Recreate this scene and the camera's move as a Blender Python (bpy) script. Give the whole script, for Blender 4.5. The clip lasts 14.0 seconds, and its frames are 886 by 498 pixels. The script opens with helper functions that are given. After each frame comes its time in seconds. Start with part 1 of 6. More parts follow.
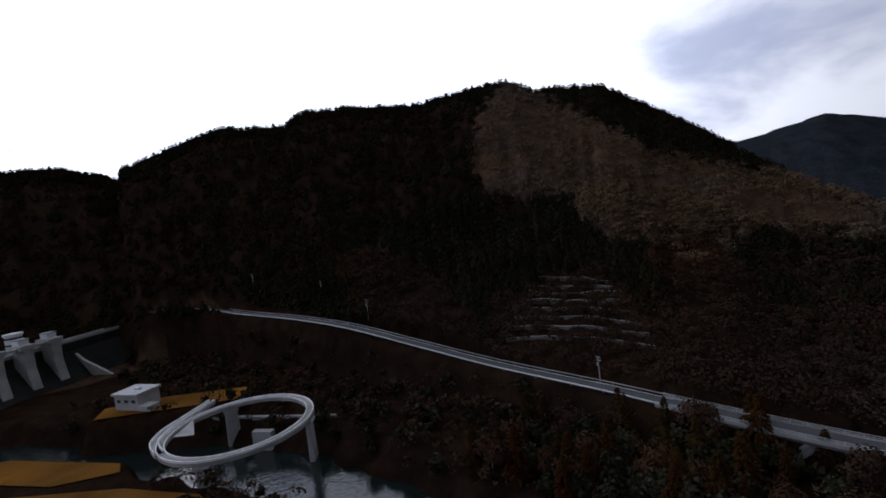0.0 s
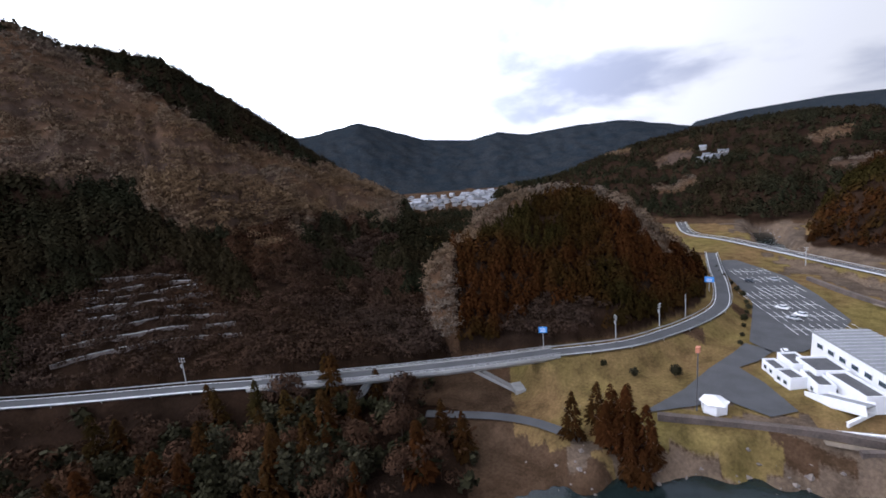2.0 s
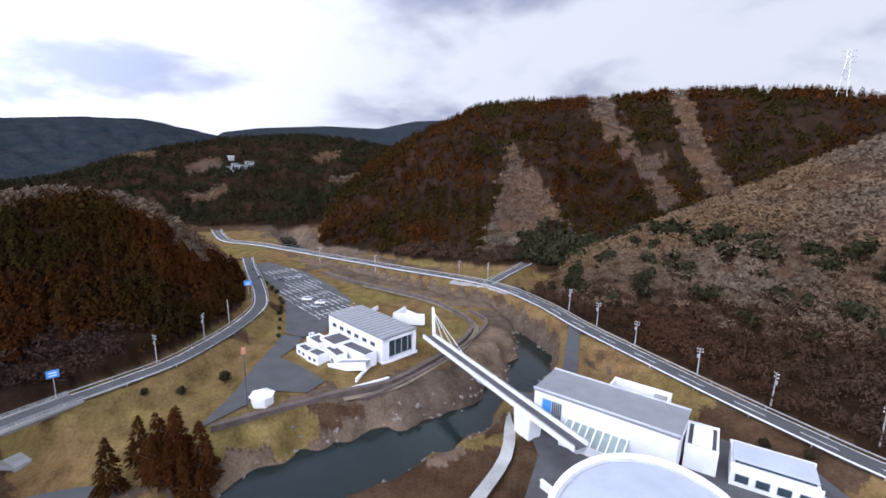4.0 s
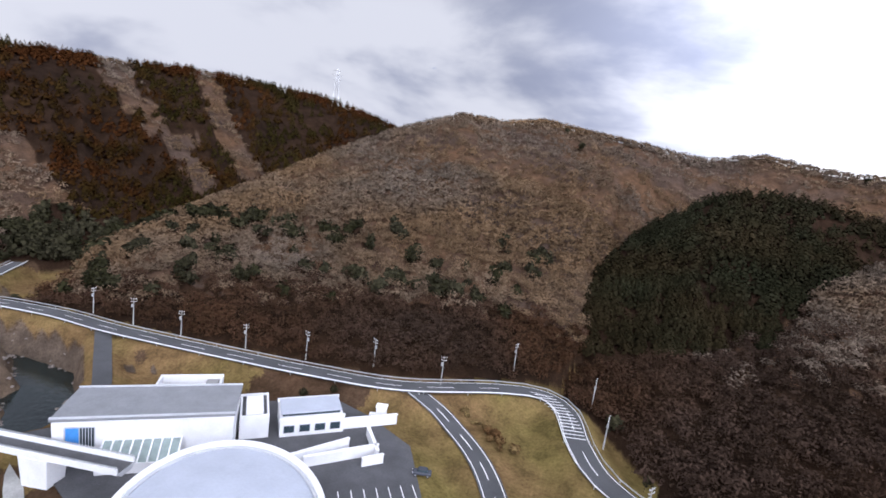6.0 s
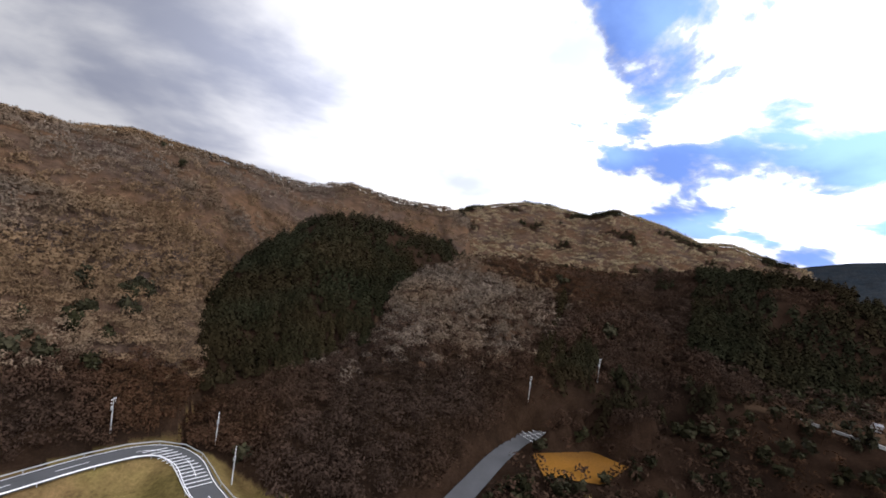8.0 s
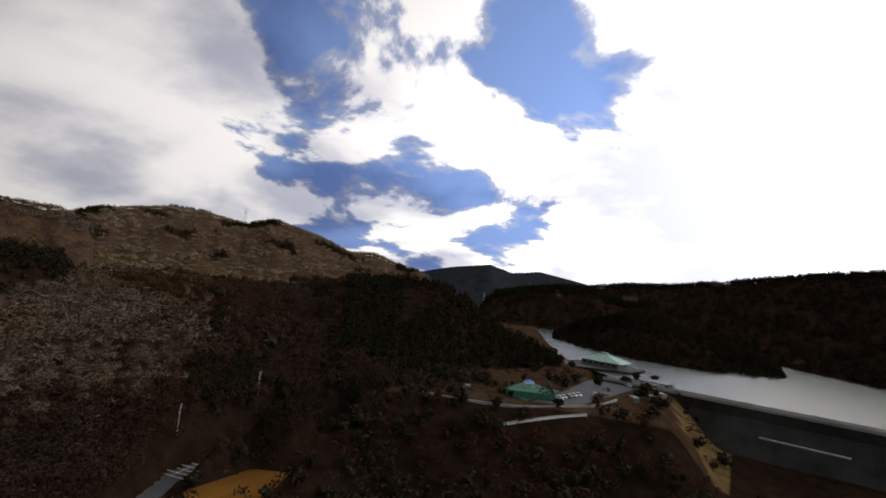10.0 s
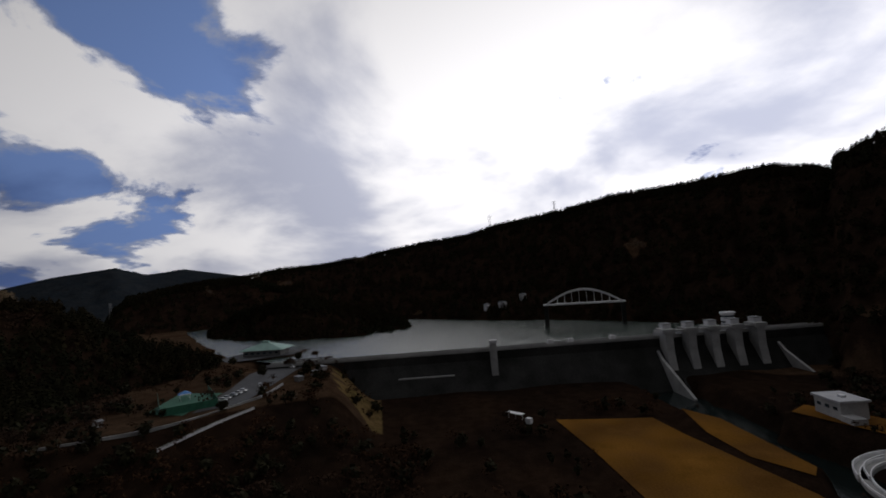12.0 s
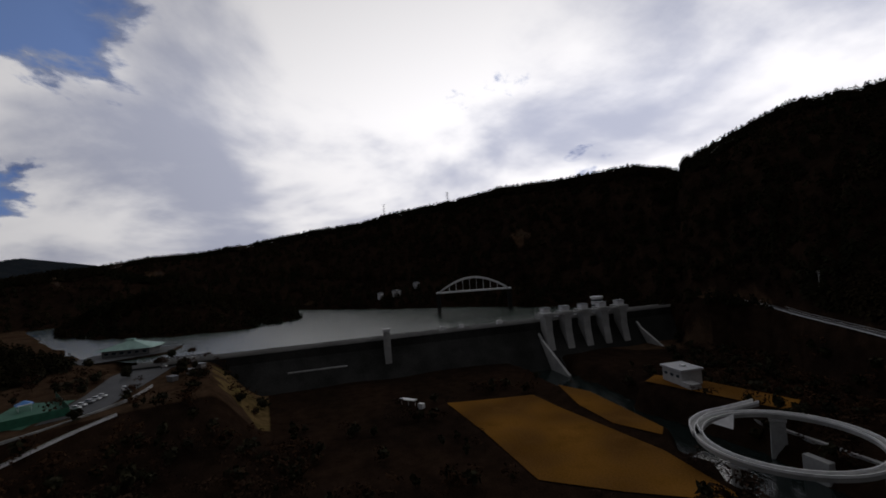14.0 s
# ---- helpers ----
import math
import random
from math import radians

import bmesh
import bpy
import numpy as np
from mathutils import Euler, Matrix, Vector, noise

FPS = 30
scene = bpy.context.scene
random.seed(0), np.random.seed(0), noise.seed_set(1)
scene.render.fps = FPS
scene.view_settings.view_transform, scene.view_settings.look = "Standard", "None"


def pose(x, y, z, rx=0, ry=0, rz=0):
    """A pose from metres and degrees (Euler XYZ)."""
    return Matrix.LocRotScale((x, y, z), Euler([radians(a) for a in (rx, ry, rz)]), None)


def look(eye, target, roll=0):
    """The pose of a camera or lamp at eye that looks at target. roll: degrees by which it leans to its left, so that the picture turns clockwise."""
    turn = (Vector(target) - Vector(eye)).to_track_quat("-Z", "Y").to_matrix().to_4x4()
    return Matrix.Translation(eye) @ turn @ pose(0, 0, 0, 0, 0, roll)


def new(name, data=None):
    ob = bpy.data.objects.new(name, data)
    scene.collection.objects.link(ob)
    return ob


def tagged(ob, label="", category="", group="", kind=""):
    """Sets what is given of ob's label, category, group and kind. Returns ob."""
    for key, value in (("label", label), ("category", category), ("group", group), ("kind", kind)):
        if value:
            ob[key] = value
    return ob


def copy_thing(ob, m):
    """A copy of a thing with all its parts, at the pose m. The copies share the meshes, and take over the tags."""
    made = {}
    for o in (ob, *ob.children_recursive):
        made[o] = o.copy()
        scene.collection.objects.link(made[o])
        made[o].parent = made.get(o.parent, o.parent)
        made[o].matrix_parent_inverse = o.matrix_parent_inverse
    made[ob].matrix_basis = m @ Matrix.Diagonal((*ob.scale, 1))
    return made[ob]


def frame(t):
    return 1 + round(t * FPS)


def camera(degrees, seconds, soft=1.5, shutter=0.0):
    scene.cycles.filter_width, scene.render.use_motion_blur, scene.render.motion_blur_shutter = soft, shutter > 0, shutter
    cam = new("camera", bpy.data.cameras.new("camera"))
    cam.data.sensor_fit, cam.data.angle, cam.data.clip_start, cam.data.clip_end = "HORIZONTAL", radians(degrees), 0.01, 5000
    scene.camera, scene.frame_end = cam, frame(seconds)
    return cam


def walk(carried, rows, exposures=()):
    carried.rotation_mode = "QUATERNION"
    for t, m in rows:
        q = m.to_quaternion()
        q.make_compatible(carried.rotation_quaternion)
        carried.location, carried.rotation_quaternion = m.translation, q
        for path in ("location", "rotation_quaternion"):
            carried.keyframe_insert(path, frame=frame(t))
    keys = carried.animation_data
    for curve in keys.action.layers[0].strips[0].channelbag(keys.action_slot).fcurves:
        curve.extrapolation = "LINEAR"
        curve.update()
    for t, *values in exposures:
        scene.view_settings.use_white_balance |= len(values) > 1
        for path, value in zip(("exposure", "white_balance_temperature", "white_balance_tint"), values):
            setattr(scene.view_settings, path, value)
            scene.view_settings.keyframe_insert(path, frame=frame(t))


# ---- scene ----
# Camera: hovers over the valley at one place and turns once round.
EYE = 68.0
cam = camera(88.0, 14.0, soft=1.7)
TURNS = (
    (0.0, 86.01, 7.13, -0.50),
    (0.5, 85.63, 8.80, -12.80),
    (1.0, 85.37, 7.65, -25.61),
    (1.5, 80.81, 8.28, -37.09),
    (2.0, 79.06, 4.88, -50.19),
    (2.5, 79.54, 3.85, -61.99),
    (3.0, 78.02, 2.67, -76.39),
    (3.2, 77.85, 2.24, -82.44),
    (5.3, 80.52, -6.40, -135.51),
    (5.5, 80.48, -6.32, -141.21),
    (6.0, 80.60, -7.28, -156.73),
    (6.5, 82.26, -9.70, -169.35),
    (7.0, 84.44, -11.02, 177.53),
    (7.2, 86.12, -10.28, 172.75),
    (9.3, 93.20, -6.90, 132.92),
    (9.5, 93.86, -7.50, 128.14),
    (10.0, 95.07, -5.21, 116.16),
    (10.5, 94.56, -2.20, 104.83),
    (11.0, 94.48, 2.03, 93.77),
    (11.5, 94.12, 3.08, 84.84),
    (12.0, 93.82, 4.24, 75.14),
    (12.5, 92.29, 4.95, 66.77),
    (13.0, 92.33, 3.91, 70.13),
    (13.5, 91.60, 2.97, 66.96),
    (14.0, 91.44, 4.44, 61.95),
)
walk(cam, [(t, pose(0, 0, EYE, rx, ry, rz)) for t, rx, ry, rz in TURNS],
     [(0.0, -4.1, 5900, 15), (0.5, -3.5, 5900, 15), (1.0, -2.95, 5900, 15), (1.5, -2.75, 5900, 15), (2.0, -2.4, 5900, 15), (3.0, -2.1, 5800, 16), (5.5, -2.3, 5900, 16),
      (6.5, -2.25, 6000, 16), (7.2, -2.3, 6000, 15), (9.3, -3.2, 7000, 13), (10.0, -3.8, 6900, 13), (11.0, -4.35, 6700, 13), (12.0, -4.95, 6600, 13), (12.5, -5.2, 6600, 13), (14.0, -5.2, 6600, 13)])

# World: broken cloud over a pale winter sky, sun low in the west behind it.
SUN_AZ, SUN_EL = -32.0, 21.0


def sun_way():
    a, e = radians(SUN_AZ), radians(SUN_EL)
    return Vector((math.sin(a) * math.cos(e), math.cos(a) * math.cos(e), math.sin(e)))


def build_world():
    w = bpy.data.worlds.new("winter_sky")
    scene.world = w
    w.use_nodes = True
    nt = w.node_tree
    nt.nodes.clear()
    N, L = nt.nodes.new, nt.links.new

    def math_node(op, a=None, b=None):
        n = N("ShaderNodeMath")
        n.operation = op
        for i, v in enumerate((a, b)):
            if v is None:
                continue
            if isinstance(v, (int, float)):
                n.inputs[i].default_value = v
            else:
                L(v, n.inputs[i])
        return n.outputs[0]

    out, bg, sky = N("ShaderNodeOutputWorld"), N("ShaderNodeBackground"), N("ShaderNodeTexSky")
    sky.sky_type, sky.sun_disc = "NISHITA", False
    sky.sun_elevation, sky.sun_rotation = radians(SUN_EL), radians(SUN_AZ)
    tc = N("ShaderNodeTexCoord")
    norm = N("ShaderNodeVectorMath")
    norm.operation = "NORMALIZE"
    L(tc.outputs["Generated"], norm.inputs[0])
    sep = N("ShaderNodeSeparateXYZ")
    L(norm.outputs[0], sep.inputs[0])
    zz = math_node("ADD", math_node("MAXIMUM", sep.outputs[2], 0.0), 0.30)
    px, py = math_node("DIVIDE", sep.outputs[0], zz), math_node("DIVIDE", sep.outputs[1], zz)
    comb = N("ShaderNodeCombineXYZ")
    L(px, comb.inputs[0]), L(py, comb.inputs[1])

    def noise_at(scale, detail, rough, offset, distort=0.0):
        add = N("ShaderNodeVectorMath")
        add.operation = "ADD"
        add.inputs[1].default_value = offset
        L(comb.outputs[0], add.inputs[0])
        n = N("ShaderNodeTexNoise")
        n.inputs["Scale"].default_value, n.inputs["Detail"].default_value = scale, detail
        n.inputs["Roughness"].default_value, n.inputs["Distortion"].default_value = rough, distort
        L(add.outputs[0], n.inputs["Vector"])
        return n.outputs[0]

    def ramp(src, a, b, ca=(0, 0, 0, 1), cb=(1, 1, 1, 1)):
        r = N("ShaderNodeValToRGB")
        r.color_ramp.interpolation = "EASE"
        r.color_ramp.elements[0].position, r.color_ramp.elements[1].position = a, b
        r.color_ramp.elements[0].color, r.color_ramp.elements[1].color = ca, cb
        L(src, r.inputs[0])
        return r.outputs[0]

    clear = N("ShaderNodeVectorMath")
    clear.operation = "DOT_PRODUCT"
    clear.inputs[1].default_value = Vector((math.sin(radians(-119)), math.cos(radians(-119)), 0.36)).normalized()
    L(norm.outputs[0], clear.inputs[0])
    gap = ramp(clear.outputs["Value"], 0.88, 0.985)
    cover = ramp(math_node("SUBTRACT", math_node("ADD", noise_at(1.9, 9, 0.55, (3.1, 7.7, 0.4), 0.25), 0.09), math_node("MULTIPLY", gap, 0.22)), 0.34, 0.42)
    thick = ramp(noise_at(1.15, 7, 0.52, (11.3, 2.2, 5.0), 0.2), 0.43, 0.64, cb=(0.85, 0.85, 0.85, 1))
    dot = N("ShaderNodeVectorMath")
    dot.operation = "DOT_PRODUCT"
    dot.inputs[1].default_value = sun_way()
    L(norm.outputs[0], dot.inputs[0])
    near = math_node("POWER", math_node("MAXIMUM", math_node("ADD", math_node("MULTIPLY", dot.outputs["Value"], 0.5), 0.5), 0.0), 3.0)
    deck = math_node("SUBTRACT", 1.0, math_node("MULTIPLY", math_node("MINIMUM", math_node("MAXIMUM", math_node("SUBTRACT", sep.outputs[2], 0.3), 0.0), 0.45), 1.2))
    thin_light = math_node("MULTIPLY", ramp(clear.outputs["Value"], 0.25, 0.97), CLOUD_THIN)
    bright = math_node("MULTIPLY", math_node("ADD", math_node("ADD", math_node("MULTIPLY", near, CLOUD_SUN), CLOUD_BASE), thin_light), deck)
    lit = N("ShaderNodeMix")
    lit.data_type = "RGBA"
    L(thick, lit.inputs[0])
    lit.inputs[6].default_value = (0.97, 0.98, 1.0, 1)
    lit.inputs[7].default_value = (0.36, 0.40, 0.53, 1)
    cl = N("ShaderNodeVectorMath")
    cl.operation = "SCALE"
    L(lit.outputs[2], cl.inputs[0]), L(bright, cl.inputs[3])
    skys = N("ShaderNodeVectorMath")
    skys.operation = "SCALE"
    skys.inputs[3].default_value = 0.15
    L(sky.outputs[0], skys.inputs[0])
    mix = N("ShaderNodeMix")
    mix.data_type = "RGBA"
    # where the cover is thin the light that comes through stays blue
    veil = N("ShaderNodeMix")
    veil.data_type = "RGBA"
    L(cover, veil.inputs[0])
    veil.inputs[6].default_value, veil.inputs[7].default_value = (0.34, 0.56, 1.15, 1), (1, 1, 1, 1)
    tint = N("ShaderNodeVectorMath")
    tint.operation = "MULTIPLY"
    L(cl.outputs[0], tint.inputs[0]), L(veil.outputs[2], tint.inputs[1])
    thin = math_node("MAXIMUM", cover, 0.5)
    L(thin, mix.inputs[0]), L(skys.outputs[0], mix.inputs[6]), L(tint.outputs[0], mix.inputs[7])
    L(mix.outputs[2], bg.inputs[0])
    bg.inputs[1].default_value = 1.0
    L(bg.outputs[0], out.inputs[0])


CLOUD_SUN, CLOUD_BASE, CLOUD_THIN = 38.0, 3.7, 7.0
build_world()
sun = new("sun", bpy.data.lights.new("sun", "SUN"))
sun.data.energy, sun.data.angle, sun.data.color = 1.5, radians(10.0), (1.0, 0.94, 0.86)
sun.matrix_world = look(sun_way() * 800, (0, 0, 0))


# ---- materials ----
def mat(name, color, rough=0.8, metal=0.0, vary=0.25, scale=0.5, fine=6.0, bump=0.3, second=None, island=0.0, spec=0.5, objvary=0.0, big=None):
    """A procedural surface: a base colour broken up at two scales, with fine relief."""
    m = bpy.data.materials.new(name)
    m.use_nodes = True
    nt = m.node_tree
    bsdf = nt.nodes["Principled BSDF"]
    N, L = nt.nodes.new, nt.links.new
    geo = N("ShaderNodeNewGeometry")
    pos = geo.outputs["Position"]

    def nz(sc, detail):
        n = N("ShaderNodeTexNoise")
        n.inputs["Scale"].default_value, n.inputs["Detail"].default_value = sc, detail
        L(pos, n.inputs["Vector"])
        return n.outputs[0]

    def mapr(src, lo, hi, a=0.3, b=0.7):
        n = N("ShaderNodeMapRange")
        n.inputs[1].default_value, n.inputs[2].default_value = a, b
        n.inputs[3].default_value, n.inputs[4].default_value = lo, hi
        L(src, n.inputs[0])
        return n.outputs[0]

    def mul(a, b):
        n = N("ShaderNodeMath")
        n.operation = "MULTIPLY"
        L(a, n.inputs[0]), L(b, n.inputs[1])
        return n.outputs[0]

    col = None
    if second:
        mx = N("ShaderNodeMix")
        mx.data_type = "RGBA"
        L(mapr(nz(big or scale * 0.35, 5), 0, 1, 0.40, 0.60), mx.inputs[0])
        mx.inputs[6].default_value, mx.inputs[7].default_value = (*color, 1), (*second, 1)
        col = mx.outputs[2]
    fac = mul(mapr(nz(scale, 4), 1 - vary, 1 + vary), mapr(nz(fine, 3), 1 - vary * 0.6, 1 + vary * 0.6))
    if island:
        fac = mul(fac, mapr(geo.outputs["Random Per Island"], 1 - island, 1 + island, 0, 1))
    if objvary:
        oi = N("ShaderNodeObjectInfo")
        fac = mul(fac, mapr(oi.outputs["Random"], 1 - objvary, 1 + objvary, 0, 1))
    sc = N("ShaderNodeVectorMath")
    sc.operation = "SCALE"
    if col:
        L(col, sc.inputs[0])
    else:
        sc.inputs[0].default_value = color
    L(fac, sc.inputs[3])
    L(sc.outputs[0], bsdf.inputs["Base Color"])
    bsdf.inputs["Roughness"].default_value, bsdf.inputs["Metallic"].default_value = rough, metal
    bsdf.inputs["Specular IOR Level"].default_value = spec
    if bump:
        b = N("ShaderNodeBump")
        b.inputs["Strength"].default_value, b.inputs["Distance"].default_value = bump, 0.6 / fine
        L(nz(fine, 4), b.inputs["Height"])
        L(b.outputs[0], bsdf.inputs["Normal"])
    return m


M_BARE = mat("bare_twigs", (0.106, 0.082, 0.062), 0.9, vary=0.25, scale=0.03, fine=0.14, bump=0, second=(0.116, 0.075, 0.042), island=0.1, spec=0.0, big=0.012)
# Paler twig copy: sunlight on the far hills put into the colour.
M_BARE_SUNLIT = mat("sunlit_bare_twigs", (0.23, 0.185, 0.115), 0.9, vary=0.2, scale=0.02, fine=0.1, bump=0, second=(0.17, 0.125, 0.075), island=0.2, spec=0.0, big=0.012)
# Reddish-brown twigs, darkened further so that they carry shade on the low slopes.
M_BARE_DARK_SHADED = mat("bare_twigs_dark_shaded", (0.040, 0.026, 0.019), 0.9, vary=0.3, scale=0.03, fine=0.2, bump=0, second=(0.048, 0.025, 0.014), island=0.15, spec=0.0, big=0.012)
M_CEDAR = mat("winter_cedar", (0.032, 0.0120, 0.0042), 0.9, vary=0.3, scale=0.03, fine=0.2, bump=0, second=(0.019, 0.0145, 0.0046), island=0.2, spec=0.0, big=0.02)
M_PINE = mat("dark_conifer", (0.015, 0.0152, 0.0085), 0.9, vary=0.3, scale=0.03, fine=0.25, bump=0, second=(0.020, 0.015, 0.0080), island=0.2, spec=0.0, big=0.02)
M_EVERGREEN = mat("broadleaf_evergreen", (0.019, 0.018, 0.008), 0.85, vary=0.3, scale=0.05, fine=0.6, bump=0, second=(0.030, 0.027, 0.015), island=0.4, spec=0.05, big=0.04)
M_BARK = mat("bark", (0.12, 0.09, 0.07), 0.9, vary=0.3, scale=1.0, fine=8, bump=0.4)


# ---- the lie of the land ----
# Each hill: bearings, the crest's slope angle seen from the eye, the crest's and the foot's distance, the foot's height.
HILLS = {
    "north": ((-36, -29, -24, -17, -15, -10.5, -1, 5, 10, 13.6, 15.5, 21, 26.7, 31.4, 35, 40, 45, 47.5, 50),
              (7.6, 10.5, 12.4, 12.4, 13.7, 14.0, 13.4, 14.3, 14.7, 13, 13, 12, 8.1, 4.7, 1.5, -1.5, -4.3, -10.7, -14.7),
              (560, 560, 550, 540, 540, 540, 530, 520, 520, 510, 510, 500, 480, 460, 430, 390, 340, 260, 220),
              (345, 320, 285, 245, 235, 222, 196, 172, 162, 155, 152, 145, 140, 139, 138, 138, 140, 145, 150),
              (28, 27, 26, 25, 24, 23, 18, 13, 12, 12, 12, 11, 11, 10, 9, 8, 6, 5, 3)),
    "west_ridge": ((-112, -105, -99, -94.5, -89.6, -83.5, -77, -72, -68, -60, -54, -48, -39, -35, -31),
                   (0.0, 1.2, 1.8, 2.5, 2.7, 3.6, 4.6, 5.0, 6.0, 7.0, 8.1, 8.2, 8.8, 8.0, 6),
                   (1150, 1150, 1120, 1100, 1080, 1050, 980, 920, 880, 800, 740, 700, 640, 610, 600),
                   (820, 800, 780, 760, 720, 670, 590, 540, 510, 475, 445, 420, 385, 370, 360),
                   (20,) * 15),
    "lake_spur": ((-104, -102.6, -98.9, -92.8, -86.8, -82, -79.4, -78), (-4.6, -3.9, -2.2, -0.8, -2.6, -4.0, -5.2, -6.2),
                  (690, 690, 640, 590, 560, 550, 530, 520), (640, 620, 535, 478, 462, 480, 505, 515), (19.5,) * 8),
    "lake_hill": ((-113, -111, -107.4, -102.4, -98.8, -96, -92), (-2.0, -0.8, 0.8, 1.6, 1.7, 1.0, -1.0), (950,) * 7, (790,) * 7, (20,) * 7),
    "far_west": ((-122, -119.8, -115.3, -110.4, -107.8, -104.7, -98.8, -95), (0.5, 1.9, 3.0, 3.7, 2.9, 3.3, 2.2, 0.5),
                 (2300, 2300, 2300, 2300, 2500, 2900, 2900, 2900), (1500,) * 8, (20,) * 8),
    "shore_hill": ((-146, -139, -133, -127, -122.5, -116, -113, -110.8, -106, -102, -99), (-1.5, -1.2, -1.0, 0.6, 0.9, 0.5, -0.9, -3.2, -5.0, -6.6, -8.0),
                   (380, 400, 410, 400, 395, 390, 385, 375, 365, 355, 350), (158, 168, 180, 195, 215, 262, 285, 300, 318, 330, 335),
                   (14, 16, 17, 18, 19, 20, 20, 20, 20, 20, 20)),
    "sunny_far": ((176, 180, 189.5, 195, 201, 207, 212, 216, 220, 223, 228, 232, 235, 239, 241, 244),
                  (3.5, 4.2, 4.2, 4.2, 3.4, 5.1, 6.1, 6.0, 5.3, 6.3, 5.0, 3.4, 3.6, 2.1, 1.8, 0.5),
                  (950, 950, 950, 950, 960, 1000, 1050, 1050, 1000, 1000, 980, 950, 950, 950, 950, 950), (560,) * 16, (40,) * 16),
    "near_south": ((174.5, 176, 180.4, 185.8, 191.3, 195.5, 197, 200, 206.6, 211.7, 217, 222, 227, 232),
                   (-24, -21.5, -18, -13, -9.4, -7.0, -4.6, -2.8, -1.0, -0.6, -0.9, -1.2, -1.4, -3),
                   (150, 160, 185, 215, 250, 280, 300, 325, 345, 355, 360, 365, 370, 380),
                   (142, 140, 134, 118, 112, 110, 112, 114, 122, 138, 152, 160, 170, 185), (4, 4, 3, 3, 3, 3, 3, 3, 4, 6, 9, 11, 14, 16)),
    "dark_spur": ((172, 175.5, 179.5, 183.7, 188, 192.3, 198, 204, 210), (-17, -11.5, -5.2, -1.2, 1.3, 2.0, 1.1, -0.2, -4),
                  (215, 235, 270, 300, 320, 330, 345, 360, 370), (170, 172, 178, 185, 190, 200, 200, 200, 200), (6, 7, 8, 10, 12, 14, 14, 14, 14)),
    "brown": ((113, 116, 118.5, 120.3, 130.6, 138.2, 145, 151.5, 158.4, 163.5, 168, 175, 180, 185, 191, 197, 203, 208),
              (-18, -16, -14.4, -11.6, -6.0, -2.0, 1.7, 4.8, 7.2, 6.8, 7.5, 6.5, 5.8, 4.9, 5.7, 4.6, 4.4, 2.5),
              (210, 220, 230, 240, 290, 340, 380, 420, 450, 460, 470, 480, 500, 520, 540, 560, 570, 570),
              (205, 198, 190, 182, 158, 146, 138, 134, 134, 138, 142, 150, 235, 330, 390, 400, 410, 420),
              (4, 5, 5, 5, 5, 5, 5, 5, 5, 5, 5, 6, 16, 28, 34, 36, 36, 36)),
    "cedar_east": ((88, 91.5, 95.4, 99.9, 104.3, 108, 112.5, 118.8, 123, 129, 135.4, 141.5, 146, 151, 156),
                   (-6.8, -4.6, -0.7, 2, 3.9, 5.7, 6.1, 6.4, 6.6, 7.2, 7, 6.7, 5.8, 4.3, 3.2),
                   (400, 430, 470, 500, 510, 510, 515, 530, 545, 570, 590, 600, 610, 620, 630),
                   (345, 330, 305, 288, 280, 276, 272, 268, 270, 290, 320, 340, 350, 360, 360), (3, 3, 3, 3, 4, 4, 4, 4, 5, 6, 8, 10, 10, 10, 10)),
    "knoll": ((45, 48.5, 52.6, 54.2, 58.8, 62.6, 67.4, 71.6, 73.9, 76.9, 79.3, 80.5, 83), (-15.2, -11.6, -8.9, -6.8, -4.8, -4.1, -4.7, -6.2, -8.6, -11.3, -13.5, -15.1, -15.7),
              (185, 195, 215, 225, 240, 250, 252, 250, 250, 255, 262, 270, 280), (156, 152, 150, 149, 147, 148, 154, 162, 172, 188, 206, 228, 262),
              (5, 6, 6, 6, 6, 6, 6, 6, 5, 5, 4, 3, 2)),
    "far_east": ((25, 31, 33.6, 40.6, 48, 53.6, 57, 60.4, 66, 71, 77.4, 82, 88), (5.4, 4.6, 4, 5.3, 2.8, 2.2, 2.9, 2.3, 2.8, 2.9, 1.6, 0.4, -0.1),
                 (1700, 1700, 1700, 1800, 1900, 1900, 1900, 1900, 1900, 1900, 1800, 1700, 1700), (950,) * 13, (-8,) * 13),
    "mid_east": ((55, 57.6, 63.5, 70, 78.6, 87, 93.2, 98, 103), (-4.3, -3.9, -3.3, -0.9, 0.9, 1.6, 1.1, 0.3, -1.3),
                 (700, 700, 750, 800, 850, 850, 820, 800, 800), (560, 540, 500, 460, 440, 430, 430, 440, 450), (-2, -2, 0, 2, 3, 3, 3, 3, 3)),
    "blue_east": ((76, 82.3, 89.6, 95.7, 100, 103.3, 110), (1.4, 2.4, 2.9, 2.8, 3.8, 4, 3.4), (3900,) * 7, (2600,) * 7, (0,) * 7),
}
HILL_NAMES = list(HILLS)
WATER_LINE, LAKE_LINE, CREST = -7.0, 18.6, 22.0
RIVER = ((-235, 190, 24), (-150, 168, 22), (-70, 146, 26), (-15, 108, 20), (40, 62, 20), (80, 30, 21), (99, 2, 21), (110, -30, 11),
         (128, -57, 10), (152, -76, 11), (180, -86, 11), (208, -78, 10), (240, -46, 9), (285, -12, 9), (345, 22, 9), (420, 40, 9))
GULLY = ((118, 128, -1), (97, 100, -5), (106, 80, -4.5), (97, 66, -5.5), (78, 52, -6.5))


